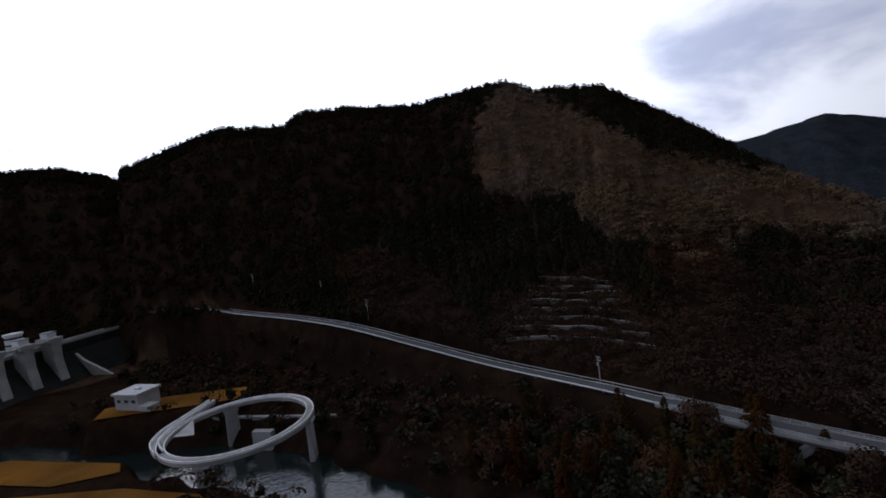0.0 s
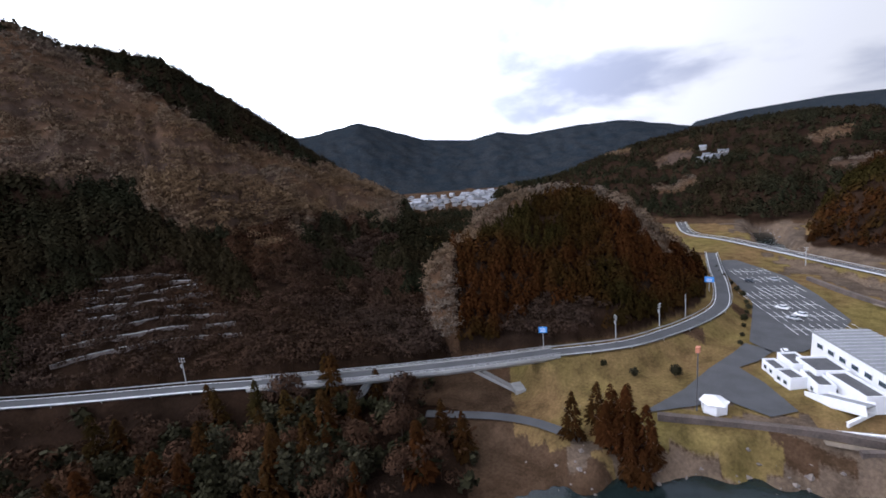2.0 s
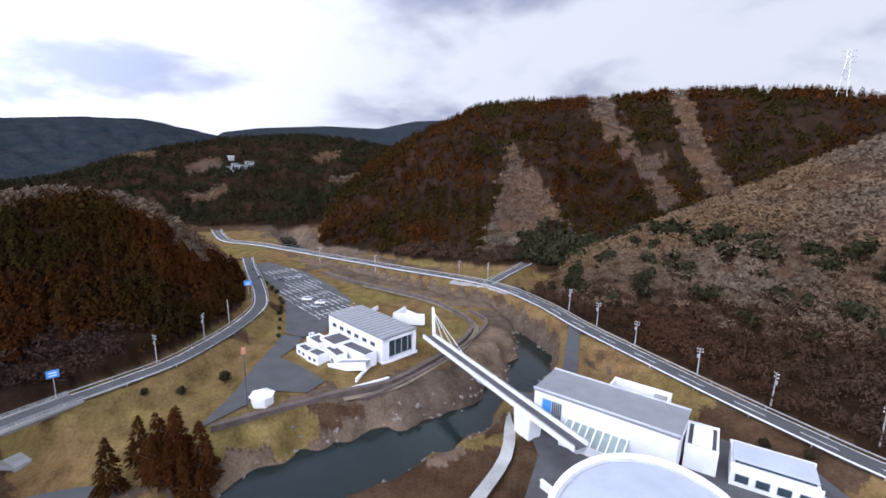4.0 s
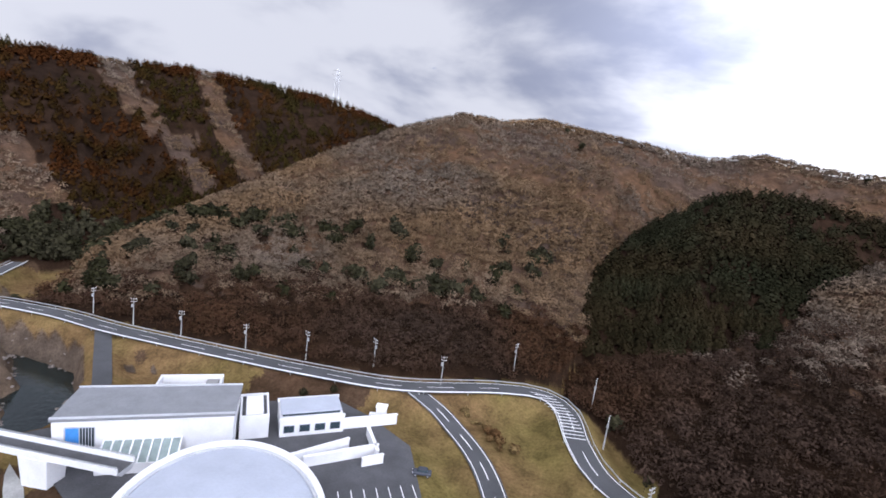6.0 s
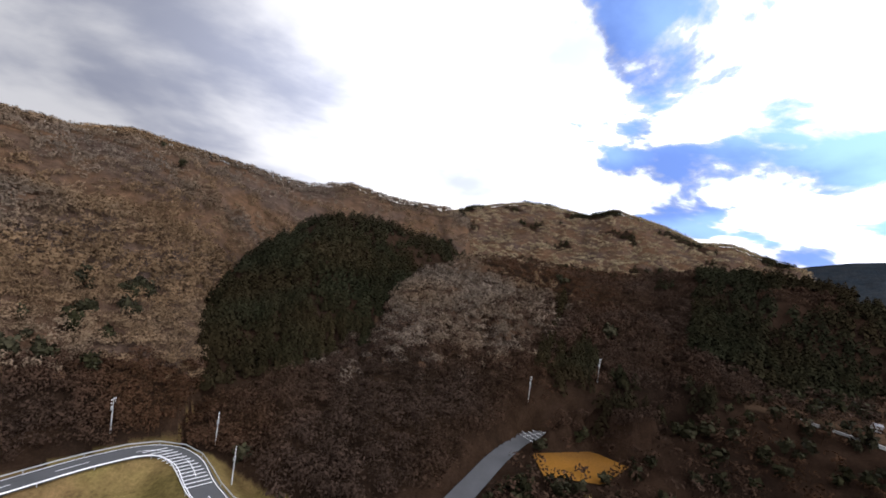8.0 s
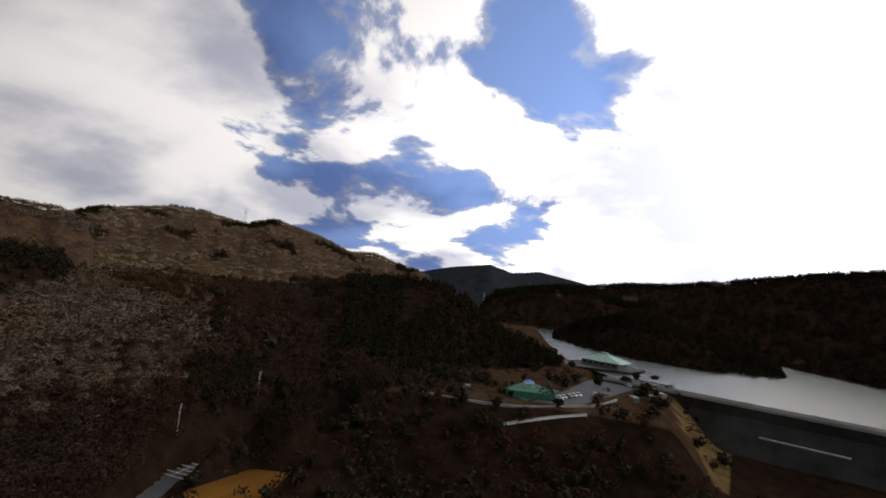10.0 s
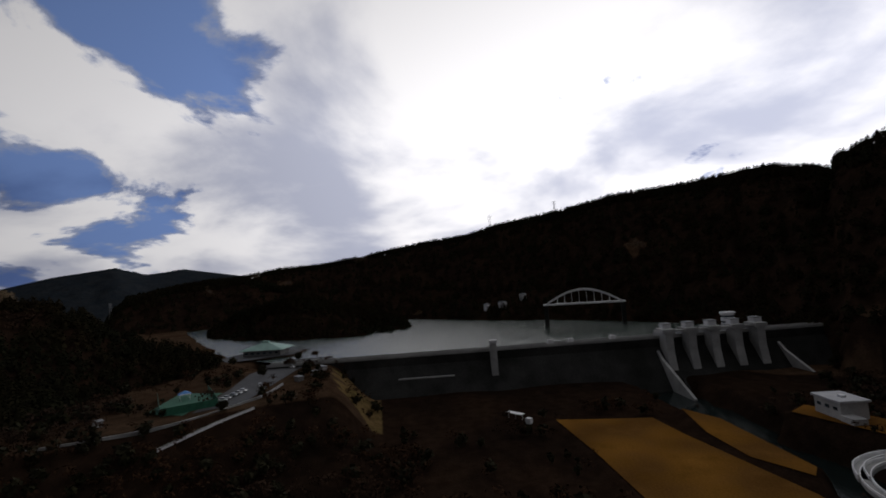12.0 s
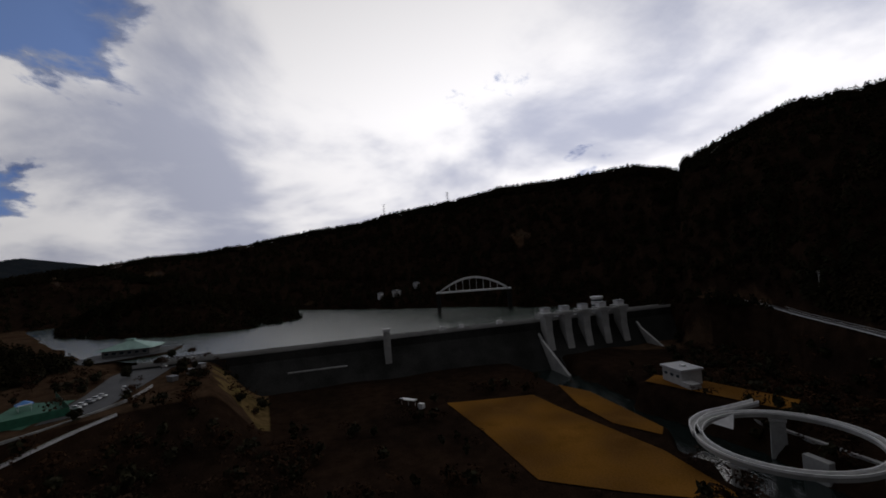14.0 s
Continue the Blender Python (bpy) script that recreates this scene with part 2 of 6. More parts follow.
def curve_points(pts, step=4):
    """Catmull-Rom points through a line."""
    V, out = [Vector(p) for p in pts], []
    for k in range(len(V) - 1):
        p0, p1, p2, p3 = V[max(k - 1, 0)], V[k], V[k + 1], V[min(k + 2, len(V) - 1)]
        n = max(2, int((p2 - p1).length / step))
        for i in range(n):
            t = i / n
            out.append(0.5 * (2 * p1 + (p2 - p0) * t + (2 * p0 - 5 * p1 + 4 * p2 - p3) * t * t + (3 * p1 - p0 - 3 * p2 + p3) * t ** 3))
    return out + [V[-1]]


RIVER = [tuple(p) for p in curve_points(RIVER, 14)]
DAM_A, DAM_B = Vector((-306, -6)), Vector((-226, 300))


def seg_dist(x, y, pts):
    """Distance of arrays x, y from a polyline, with the third value of its points carried along."""
    best, val = np.full(x.shape, 1e9), np.zeros(x.shape)
    for (ax, ay, av), (bx, by, bv) in zip(pts, pts[1:]):
        dx, dy = bx - ax, by - ay
        s = np.clip(((x - ax) * dx + (y - ay) * dy) / (dx * dx + dy * dy), 0, 1)
        d = np.hypot(x - ax - s * dx, y - ay - s * dy)
        hit = d < best
        best, val = np.where(hit, d, best), np.where(hit, av + s * (bv - av), val)
    return best, val


def smooth(v):
    v = np.clip(v, 0, 1)
    return v * v * (3 - 2 * v)


def wobble(x, y, wave, seed):
    """Cheap smooth noise from sums of sines, in -1..1."""
    rng = np.random.RandomState(seed)
    out = np.zeros(np.shape(x))
    for k in range(7):
        a, ph, f = rng.rand() * 6.28, rng.rand() * 6.28, (0.6 + rng.rand() * 1.2) * 6.28 / wave
        out = out + np.sin((x * math.cos(a) + y * math.sin(a)) * f + ph + 0.8 * np.sin((x * math.sin(a) - y * math.cos(a)) * f * 0.6 + ph * 2))
    return out / 4.0


ROADS = {}
PADS = {}


def inside_poly(x, y, poly):
    hit = np.zeros(np.shape(x), bool)
    for (ax, ay), (bx, by) in zip(poly, poly[1:] + poly[:1]):
        cross = ((ay > y) != (by > y)) & (x < (bx - ax) * (y - ay) / (by - ay + 1e-9) + ax)
        hit ^= cross
    return hit


def ground(x, y):
    """Height of the land, and which hill it belongs to (-1: valley floor)."""
    x, y = np.asarray(x, float), np.asarray(y, float)
    r = np.hypot(x, y) + 1e-6
    b = np.degrees(np.arctan2(x, y))
    z = 0.9 * wobble(x, y, 60, 5)
    west = smooth((r - 150) / 75) * smooth((-84 - b) / 6) * smooth((b + 165) / 10)
    z = z + west * 20
    side = ((x - DAM_A.x) * (DAM_B.y - DAM_A.y) - (y - DAM_A.y) * (DAM_B.x - DAM_A.x)) / (DAM_B - DAM_A).length
    lake = smooth((-side - 1) / 6) * smooth((y + 60 + 0.34 * np.maximum(-x - 330, 0)) / 40) * (b > -117) * (b < -30)
    z = z * (1 - lake) + 8 * lake
    dr, w = seg_dist(x, y, RIVER)
    cut = smooth((dr + 2.6 * wobble(x, y, 17, 41) - w * 0.42) / 10)
    z = np.where(side > 12, z * cut + (WATER_LINE - 2.0) * (1 - cut), z)
    dg, gz = seg_dist(x, y, GULLY)
    z = np.where(dg < 34, np.minimum(z, gz + 9 * smooth((dg - 6) / 26)), z)
    which = np.full(x.shape, -1)
    for k, name in enumerate(HILL_NAMES):
        a, el, far, foot, base = [np.array(v, float) for v in HILLS[name]]
        bb = np.where(b < a[0] - 20, b + 360, b)
        inside = (bb > a[0]) & (bb < a[-1])
        if not inside.any():
            continue
        e, R_, F, B = (np.interp(bb, a, v) for v in (el, far, foot, base))
        edge = smooth((bb - a[0]) / 2.5) * smooth((a[-1] - bb) / 2.5)
        top = EYE + R_ * np.tan(np.radians(e)) - 1.5
        s = np.clip((r - F) / (R_ - F), 0, 1)
        rise = B + (top - B) * (0.62 * s ** 0.95 + 0.38 * smooth(s))
        rough = np.minimum(R_, 600) / 500 * 5.0 * wobble(x, y, 95, 20 + k) * np.sin(s * math.pi)
        gully = -np.minimum(R_, 600) / 500 * 7.0 * np.abs(wobble(b * 9, r * 0.1, 40, 50 + k)) * np.sin(s * math.pi)
        h = rise + rough + gully
        h = np.where(r > R_, top - (r - R_) * 0.45, h)
        h = np.where(r < F, -99, h)
        h = np.where(inside, h * edge + (1 - edge) * np.minimum(h, -2), -99)
        win = h > z
        z, which = np.where(win, h, z), np.where(win, k, which)
    for pts, half, blend in ROADS.values():
        d, rz = seg_dist(x, y, pts)
        f = smooth((d - half) / blend)
        z = np.where(d < half + blend, z * f + (rz - 0.35) * (1 - f), z)
        which = np.where(d < half + 2.0, -1, which)
    for poly, pz, blend in PADS.values():
        ring = [(px, py, 0) for px, py in poly + poly[:1]]
        d = np.where(inside_poly(x, y, poly), 0, seg_dist(x, y, ring)[0])
        f = smooth((d - 1.0) / blend)
        z = np.where(d < blend + 1, z * f + (pz - 0.35) * (1 - f), z)
        which = np.where(d < 2.5, -1, which)
    return z, which


def ground_at(x, y):
    return float(ground(np.array([x]), np.array([y]))[0][0])


def add_mesh(name, verts, faces, material, smooth_shade=False, parent=None):
    me = bpy.data.meshes.new(name)
    me.from_pydata([tuple(v) for v in verts], [], faces)
    if smooth_shade:
        me.polygons.foreach_set("use_smooth", [True] * len(me.polygons))
    me.materials.append(material)
    ob = new(name, me)
    ob.parent = parent
    return ob


def big_mesh(name, verts, tris, material, smooth_shade=False):
    """One large triangle mesh from arrays."""
    me = bpy.data.meshes.new(name)
    n, t = len(verts), len(tris)
    me.vertices.add(n), me.loops.add(t * 3), me.polygons.add(t)
    me.vertices.foreach_set("co", np.ascontiguousarray(verts, dtype=np.float32).ravel())
    me.loops.foreach_set("vertex_index", np.ascontiguousarray(tris, dtype=np.int32).ravel())
    me.polygons.foreach_set("loop_start", np.arange(0, t * 3, 3, dtype=np.int32))
    me.polygons.foreach_set("use_smooth", np.full(t, smooth_shade))
    me.update(calc_edges=True)
    me.materials.append(material)
    return new(name, me)


# Roads: x, y, deck height; half width; how far the ground is graded beside it.
ROADS["park_road"] = (((122, 64, 6.2), (141, 48, 5.2), (158, 40, 4.6), (172, 35, 4.2), (190, 31, 3.7), (204, 31, 3.3), (222, 34, 3.0), (240, 38, 2.8), (264, 44, 2.2), (300, 52, 1.6)), 3.2, 7)
ROADS["hill_road"] = (((-193, 298, 28), (-166, 303, 28), (-120, 268, 26), (-78, 235, 25), (-46, 208, 23), (-12, 183, 17), (14, 164, 12.4), (44, 134, 11), (56, 121, 10.4)), 3.1, 8)
ROADS["valley_road"] = (((420, 96, 0), (366, 77, 0.5), (345, 50, 0.8), (299, 4, 1.5), (254, -40, 2.4), (212, -76, 4.2), (179, -88, 4.6), (152, -91, 5), (140, -93, 5), (107, -100, 5), (78, -107, 5), (54, -115, 5), (29, -132, 5),
                         (16, -137, 4.8), (8, -131, 4.5), (3, -117, 4), (-5, -105, 3), (-22, -98, 2), (-50, -102, 1.5)), 3.8, 8)
ROADS["branch_road"] = (((50, -115, 5), (41, -112, 3.4), (34, -108, 2), (27, -103, 1), (20, -95, 0.4), (10, -78, 0.2)), 3.2, 6)
ROADS["upper_lot"] = (((-56, -104, 1.6), (-68, -114, 1.8), (-84, -127, 2), (-104, -139, 2), (-131, -138, 2.2), (-160, -122, 5)), 3.5, 7)
ROADS["river_path"] = (((84, 84, -1.5), (94, 67, -2), (97, 55, -2), (97, 44, -2.5)), 2.0, 5)
ROADS["fork_road"] = (((212, -76, 4.2), (228, -92, 4.6), (246, -112, 5.5)), 3.0, 6)
ROADS["lower_lane"] = (((152, -91, 5), (134, -80, 3), (118, -70, 2.2), (108, -60, 2)), 2.4, 5)
PADS["car_park"] = ([(166, 12), (172, 18), (195, 20), (215, 22), (240, 31), (270, 43), (285, 48), (290, 38), (262, 14), (236, 2), (207, -8), (186, -4), (170, 4)], 0.6, 6)
PADS["forecourt"] = ([(111, 34), (129, 28), (145, 25), (160, 21), (170, 19), (167, 11), (157, 14), (150, 18), (143, 11), (131, 3), (125, 8), (128, 18), (121, 24)], 0.6, 5)
PADS["plaza"] = ([(112, -50), (104, -66), (84, -88), (68, -102), (56, -100), (40, -94), (26, -74), (24, -40), (50, -20), (70, -34), (84, -44)], 2.0, 7)
PADS["meadow"] = ([(-191, 98), (-184, 112), (-174, 135), (-153, 132), (-100, 128), (-68, 118), (-90, 98), (-109, 84), (-150, 92)], 2.0, 7)
PADS["upper_meadow"] = ([(-178, 154), (-160, 157), (-112, 144), (-108, 138), (-126, 134), (-150, 140)], 2.2, 5)
PADS["bank_lawn"] = ([(-128, 196), (-92, 196), (-88, 182), (-146, 178), (-150, 190)], 5.5, 6)
PADS["tennis_court"] = ([(-228, -76), (-216, -58), (-254, -50), (-266, -72)], 20.0, 5)
PADS["lake_car_park"] = ([(-217, -55), (-224, -36), (-262, -26), (-300, -16), (-335, 6), (-345, -24), (-300, -44), (-258, -48)], 20.2, 6)
PADS["lot_lawn"] = ([(-95, -126), (-119, -124), (-124, -112), (-106, -104), (-90, -112)], 2.0, 6)
PADS["lodge_site"] = ([(-362, -66), (-372, -22), (-400, -14), (-416, -40), (-404, -70), (-380, -78)], 20.0, 6)


# Stands of one kind of wood, as outlines in bearing and slope angle seen from the eye.
STANDS = {
    "bare_swathe": ((9.4, 14.7), (13.3, 13.0), (19.1, 9.2), (25.3, 4.4), (32.9, 1.2), (39.5, -0.5), (45.2, -4.2), (43.7, -7.3), (33.9, -5.7), (31.8, -7.3), (34.9, -13.1), (37, -18.2), (36, -24),
                    (25, -24), (26.5, -14.6), (25.6, -7.7), (19.6, -5.6), (16.6, -0.9), (11.9, 0.7), (7, 1.1), (5, 5.1), (4.9, 9.9)),
    "terraces": ((4.2, -11.2), (12.9, -9), (18.6, -8.6), (26.2, -17), (24.9, -24), (3.4, -24)),
    "low_scrub": ((-14.1, -3.3), (-9, -2.4), (-3, -5.8), (3.7, -13.6), (3.4, -20), (-10.6, -13)),
    "grey_fan": ((111.8, 1.3), (110.8, -3.1), (109.3, -9), (107.5, -14.5), (119.4, -14.5), (118.5, -7.6), (115.3, -2.3)),
    "stripe_a": ((119.7, 7.8), (122.2, 7.9), (125.1, 1.9), (128.3, -0.3), (130.8, -5.3), (128.6, -5.5), (126.3, -0.8), (122.4, 2)),
    "stripe_b": ((127.7, 8.7), (129.5, 8.8), (132.4, 2.5), (136.1, -3.3), (133.4, -4.4), (131.1, 0.5)),
    "knoll_cap": ((51, -11), (51.5, -7), (56.9, -2), (61.9, -1), (70.5, -1), (75, -5), (78.4, -12.3), (75.5, -12.8), (70.9, -7.5), (67.3, -5.8), (62.3, -5.6), (58.5, -7.2), (54.4, -9.8)),
    "knoll_foot": ((55.3, -21.2), (61.1, -18.2), (69.4, -18.9), (68.5, -22.5), (60.9, -25)),
}


def wood_kind(x, y, r, b, e, which):
    """What grows where: 0 bare, 1 cedar, 2 dark conifer, 3 dark bare (partly painted shade), 4 evergreen, 5 bare
    painted as sunlit.
    """
    nz, fine = wobble(x, y, 150, 77), wobble(x, y, 40, 78)
    name = np.array(HILL_NAMES)[which]
    kind = np.full(len(x), 0)
    bj, ej = b + 0.5 * fine + 0.5 * wobble(x, y, 14, 84), e + 0.7 * wobble(x, y, 25, 80)
    stand = lambda key: inside_poly(bj, ej, list(STANDS[key]))
    north = name == "north"
    kind[north] = 2
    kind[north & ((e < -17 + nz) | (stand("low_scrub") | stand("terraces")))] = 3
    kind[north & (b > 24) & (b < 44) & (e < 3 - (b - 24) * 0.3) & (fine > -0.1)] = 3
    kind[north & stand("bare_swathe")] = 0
    # lower swathe dimmed: shade painted with the darker twigs
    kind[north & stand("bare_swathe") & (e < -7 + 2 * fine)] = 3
    kind[name == "knoll"] = 1
    kind[(name == "knoll") & (stand("knoll_cap") | (b < 50.5))] = 0
    kind[(name == "knoll") & stand("knoll_foot")] = 3
    kind[name == "cedar_east"] = 1
    kind[(name == "cedar_east") & (stand("grey_fan") | stand("stripe_a") | stand("stripe_b"))] = 0
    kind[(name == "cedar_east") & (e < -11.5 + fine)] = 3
    kind[(name == "cedar_east") & (b > 113.5 + fine) & (b < 124) & (e < -9.5 + 1.5 * fine + nz)] = 4
    kind[name == "dark_spur"] = 2
    brown, patchy = name == "brown", wobble(x, y, 15, 79)
    kind[brown & (nz * 0.4 + fine > 1.35)] = 4
    kind[brown & (e < -8 + fine) & (b < 172) & (patchy + 0.6 * fine > 0.55)] = 4
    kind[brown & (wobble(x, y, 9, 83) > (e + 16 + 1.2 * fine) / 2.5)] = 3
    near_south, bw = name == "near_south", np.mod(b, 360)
    # near slope: painted shade that thickens downhill and to one side
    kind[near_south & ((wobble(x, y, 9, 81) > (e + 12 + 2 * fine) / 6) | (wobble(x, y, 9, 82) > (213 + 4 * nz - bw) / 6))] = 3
    kind[near_south & (fine > 1.1)] = 4
    # far hill takes the pale kind that paints in its sunlight
    kind[name == "sunny_far"] = 5
    kind[(name == "sunny_far") & (nz > 0.45)] = 2
    # backlit shore hill: its shade is put into dark kinds
    kind[name == "shore_hill"] = 3
    kind[(name == "shore_hill") & (nz + (b > -128) * 0.8 > 0.3)] = 2
    for nm in ("west_ridge", "lake_spur", "lake_hill", "mid_east"):
        kind[(name == nm) & (nz > -0.95)] = 2
    return kind


COVER = ("grass", "gravel", "far", "litter", "under_shade")


def ground_material():
    """Soil, with the covers blended in by how much of each grows or lies there; haze and shade are painted in with
    them.
    """
    m = bpy.data.materials.new("valley_ground")
    m.use_nodes = True
    nt = m.node_tree
    bsdf = nt.nodes["Principled BSDF"]
    N, L = nt.nodes.new, nt.links.new
    pos = N("ShaderNodeNewGeometry").outputs["Position"]

    def nz(sc, detail):
        n = N("ShaderNodeTexNoise")
        n.inputs["Scale"].default_value, n.inputs["Detail"].default_value, n.inputs["Roughness"].default_value = sc, detail, 0.6
        L(pos, n.inputs["Vector"])
        return n.outputs[0]

    def blend(fac, a, b):
        n = N("ShaderNodeMix")
        n.data_type = "RGBA"
        L(fac, n.inputs[0])
        for k, v in ((6, a), (7, b)):
            if isinstance(v, tuple):
                n.inputs[k].default_value = (*v, 1)
            else:
                L(v, n.inputs[k])
        return n.outputs[2]

    def stretch(src, a, b, lo=0.0, hi=1.0):
        n = N("ShaderNodeMapRange")
        for k, v in enumerate((a, b, lo, hi)):
            n.inputs[k + 1].default_value = v
        L(src, n.inputs[0])
        return n.outputs[0]

    patch, mid, fine = stretch(nz(0.022, 5), 0.40, 0.60), stretch(nz(0.16, 5), 0.36, 0.64), nz(1.3, 4)
    # The darkest cover is undergrowth and also painted shade on the valley floor.
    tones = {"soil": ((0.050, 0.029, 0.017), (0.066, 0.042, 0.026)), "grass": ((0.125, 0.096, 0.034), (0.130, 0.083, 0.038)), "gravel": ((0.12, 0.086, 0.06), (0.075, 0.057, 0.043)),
             # the bluish far tones paint distance haze into the base colour
             "far": ((0.016, 0.021, 0.026), (0.023, 0.026, 0.029)), "litter": ((0.074, 0.043, 0.025), (0.054, 0.037, 0.028)), "under_shade": ((0.016, 0.010, 0.007), (0.024, 0.014, 0.009))}
    col = blend(patch, *tones["soil"])
    for name in COVER:
        at = N("ShaderNodeAttribute")
        at.attribute_name = name
        edge = N("ShaderNodeMath")
        edge.operation = "ADD"
        L(at.outputs["Fac"], edge.inputs[0]), L(stretch(fine, 0.3, 0.7, -0.25, 0.25), edge.inputs[1])
        col = blend(stretch(edge.outputs[0], 0.3, 0.7), col, blend(patch, *tones[name]))
    sc = N("ShaderNodeVectorMath")
    sc.operation = "SCALE"
    mu = N("ShaderNodeMath")
    mu.operation = "MULTIPLY"
    L(stretch(mid, 0, 1, 0.72, 1.28), mu.inputs[0]), L(stretch(fine, 0.3, 0.7, 0.75, 1.25), mu.inputs[1])
    L(col, sc.inputs[0]), L(mu.outputs[0], sc.inputs[3])
    L(sc.outputs[0], bsdf.inputs["Base Color"])
    bsdf.inputs["Roughness"].default_value, bsdf.inputs["Specular IOR Level"].default_value = 0.95, 0.0
    b = N("ShaderNodeBump")
    b.inputs["Strength"].default_value, b.inputs["Distance"].default_value = 0.6, 0.5
    L(fine, b.inputs["Height"]), L(b.outputs[0], bsdf.inputs["Normal"])
    return m


def build_ground():
    az = np.radians(np.arange(0, 360, 0.5))
    rr = np.concatenate([[0.0, 12.0], np.geomspace(22, 4900, 236)])
    A, Rr = np.meshgrid(az, rr)
    x, y = Rr * np.sin(A), Rr * np.cos(A)
    z, which = ground(x, y)
    verts = np.stack([x, y, z], -1).reshape(-1, 3)
    n = len(az)
    i, j = np.meshgrid(np.arange(len(rr) - 1), np.arange(n), indexing="ij")
    a, b2 = i * n + j, i * n + (j + 1) % n
    c, d = a + n, b2 + n
    tris = np.concatenate([np.stack([a, b2, c], -1).reshape(-1, 3), np.stack([b2, d, c], -1).reshape(-1, 3)])
    ob = big_mesh("ground", verts, tris, ground_material(), True)
    cx, cy, cz, cw = x.ravel(), y.ravel(), z.ravel(), which.ravel()
    dist = np.hypot(cx, cy) + 1e-6
    bear = np.degrees(np.arctan2(cx, cy))
    dr, w = seg_dist(cx, cy, RIVER)
    floor = cw < 0
    of = lambda *names: np.isin(cw, [HILL_NAMES.index(nm) for nm in names])
    kind = wood_kind(cx, cy, dist, bear, np.degrees(np.arctan2(cz - EYE, dist)), cw)
    # hills that get the haze-tinted tone
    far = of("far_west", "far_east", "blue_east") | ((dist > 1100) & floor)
    grass = floor & (cx > 92) & (dist < 420) & (wobble(cx, cy, 45, 9) > -0.9)
    grass &= (bear > 57) | (dist > 160)
    grass |= floor & (cx < 60) & (cy < -40) & (cx > -20)
    grass |= floor & (np.hypot((cx + 262) / 40, (cy - 28) / 24) < 1 + 0.25 * wobble(cx, cy, 18, 6))
    reach = np.where(cx < 118, 5, 19) + 7 * wobble(cx, cy, 22, 3)
    gravel = floor & (cx > 88) & (dr < w * 0.42 + reach) & (cz < 0.6)
    # open valley floor painted dark here to stand for its shade
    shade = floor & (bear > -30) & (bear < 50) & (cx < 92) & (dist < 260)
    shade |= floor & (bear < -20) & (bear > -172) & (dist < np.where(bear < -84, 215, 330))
    cover = {"grass": grass & ~gravel, "gravel": gravel, "far": far, "litter": (cw >= 0) & ~far & np.isin(kind, (0, 5)), "under_shade": ((cw >= 0) & ~far & np.isin(kind, (1, 2, 3, 4))) | shade}
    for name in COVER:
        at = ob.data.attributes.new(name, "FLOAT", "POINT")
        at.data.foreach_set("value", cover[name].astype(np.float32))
    tagged(ob, "brown winter valley floor and wooded hill slopes", "ground", kind="structure")


build_ground()


def strip(name, pts, material, half, lift, label, category):
    """A ribbon that follows a line of points with heights, resampled to a smooth curve."""
    P = curve_points(pts)
    verts, faces = [], []
    for k, p in enumerate(P):
        d = (P[min(k + 1, len(P) - 1)] - P[max(k - 1, 0)]).to_2d().normalized()
        nrm = Vector((-d.y, d.x, 0))
        verts += [p + nrm * half + Vector((0, 0, lift)), p - nrm * half + Vector((0, 0, lift))]
        if k:
            faces.append((2 * k - 2, 2 * k - 1, 2 * k + 1, 2 * k))
    return tagged(add_mesh(name, verts, faces, material), label, category, kind="structure")


M_WATER = mat("river_water", (0.009, 0.015, 0.0145), 0.1, vary=0.3, scale=0.05, fine=0.8, bump=0.1)
M_LAKE = mat("lake_water", (0.05, 0.07, 0.058), 0.25, vary=0.15, scale=0.02, fine=0.5, bump=0.22)
M_ASPHALT = mat("asphalt", (0.052, 0.053, 0.056), 0.85, vary=0.2, scale=0.15, fine=4, bump=0.3)
M_CONCRETE = mat("weathered_concrete", (0.34, 0.335, 0.32), 0.8, vary=0.2, scale=0.2, fine=3, bump=0.3, second=(0.27, 0.27, 0.26))
M_PAVING = mat("dark_paving", (0.062, 0.062, 0.066), 0.8, vary=0.25, scale=0.2, fine=2.5, bump=0.3)
M_COURT = mat("court_green", (0.03, 0.13, 0.08), 0.85, vary=0.15, scale=0.2, fine=3, bump=0.1)
M_MEADOW = mat("winter_lawn", (0.21, 0.098, 0.019), 0.95, vary=0.25, scale=0.1, fine=1.5, bump=0.5, second=(0.125, 0.06, 0.016), spec=0.0, big=0.05)
strip("river", [(p[0], p[1], WATER_LINE) for p in RIVER], M_WATER, 20, 0, "dark green shallow river water", "river")
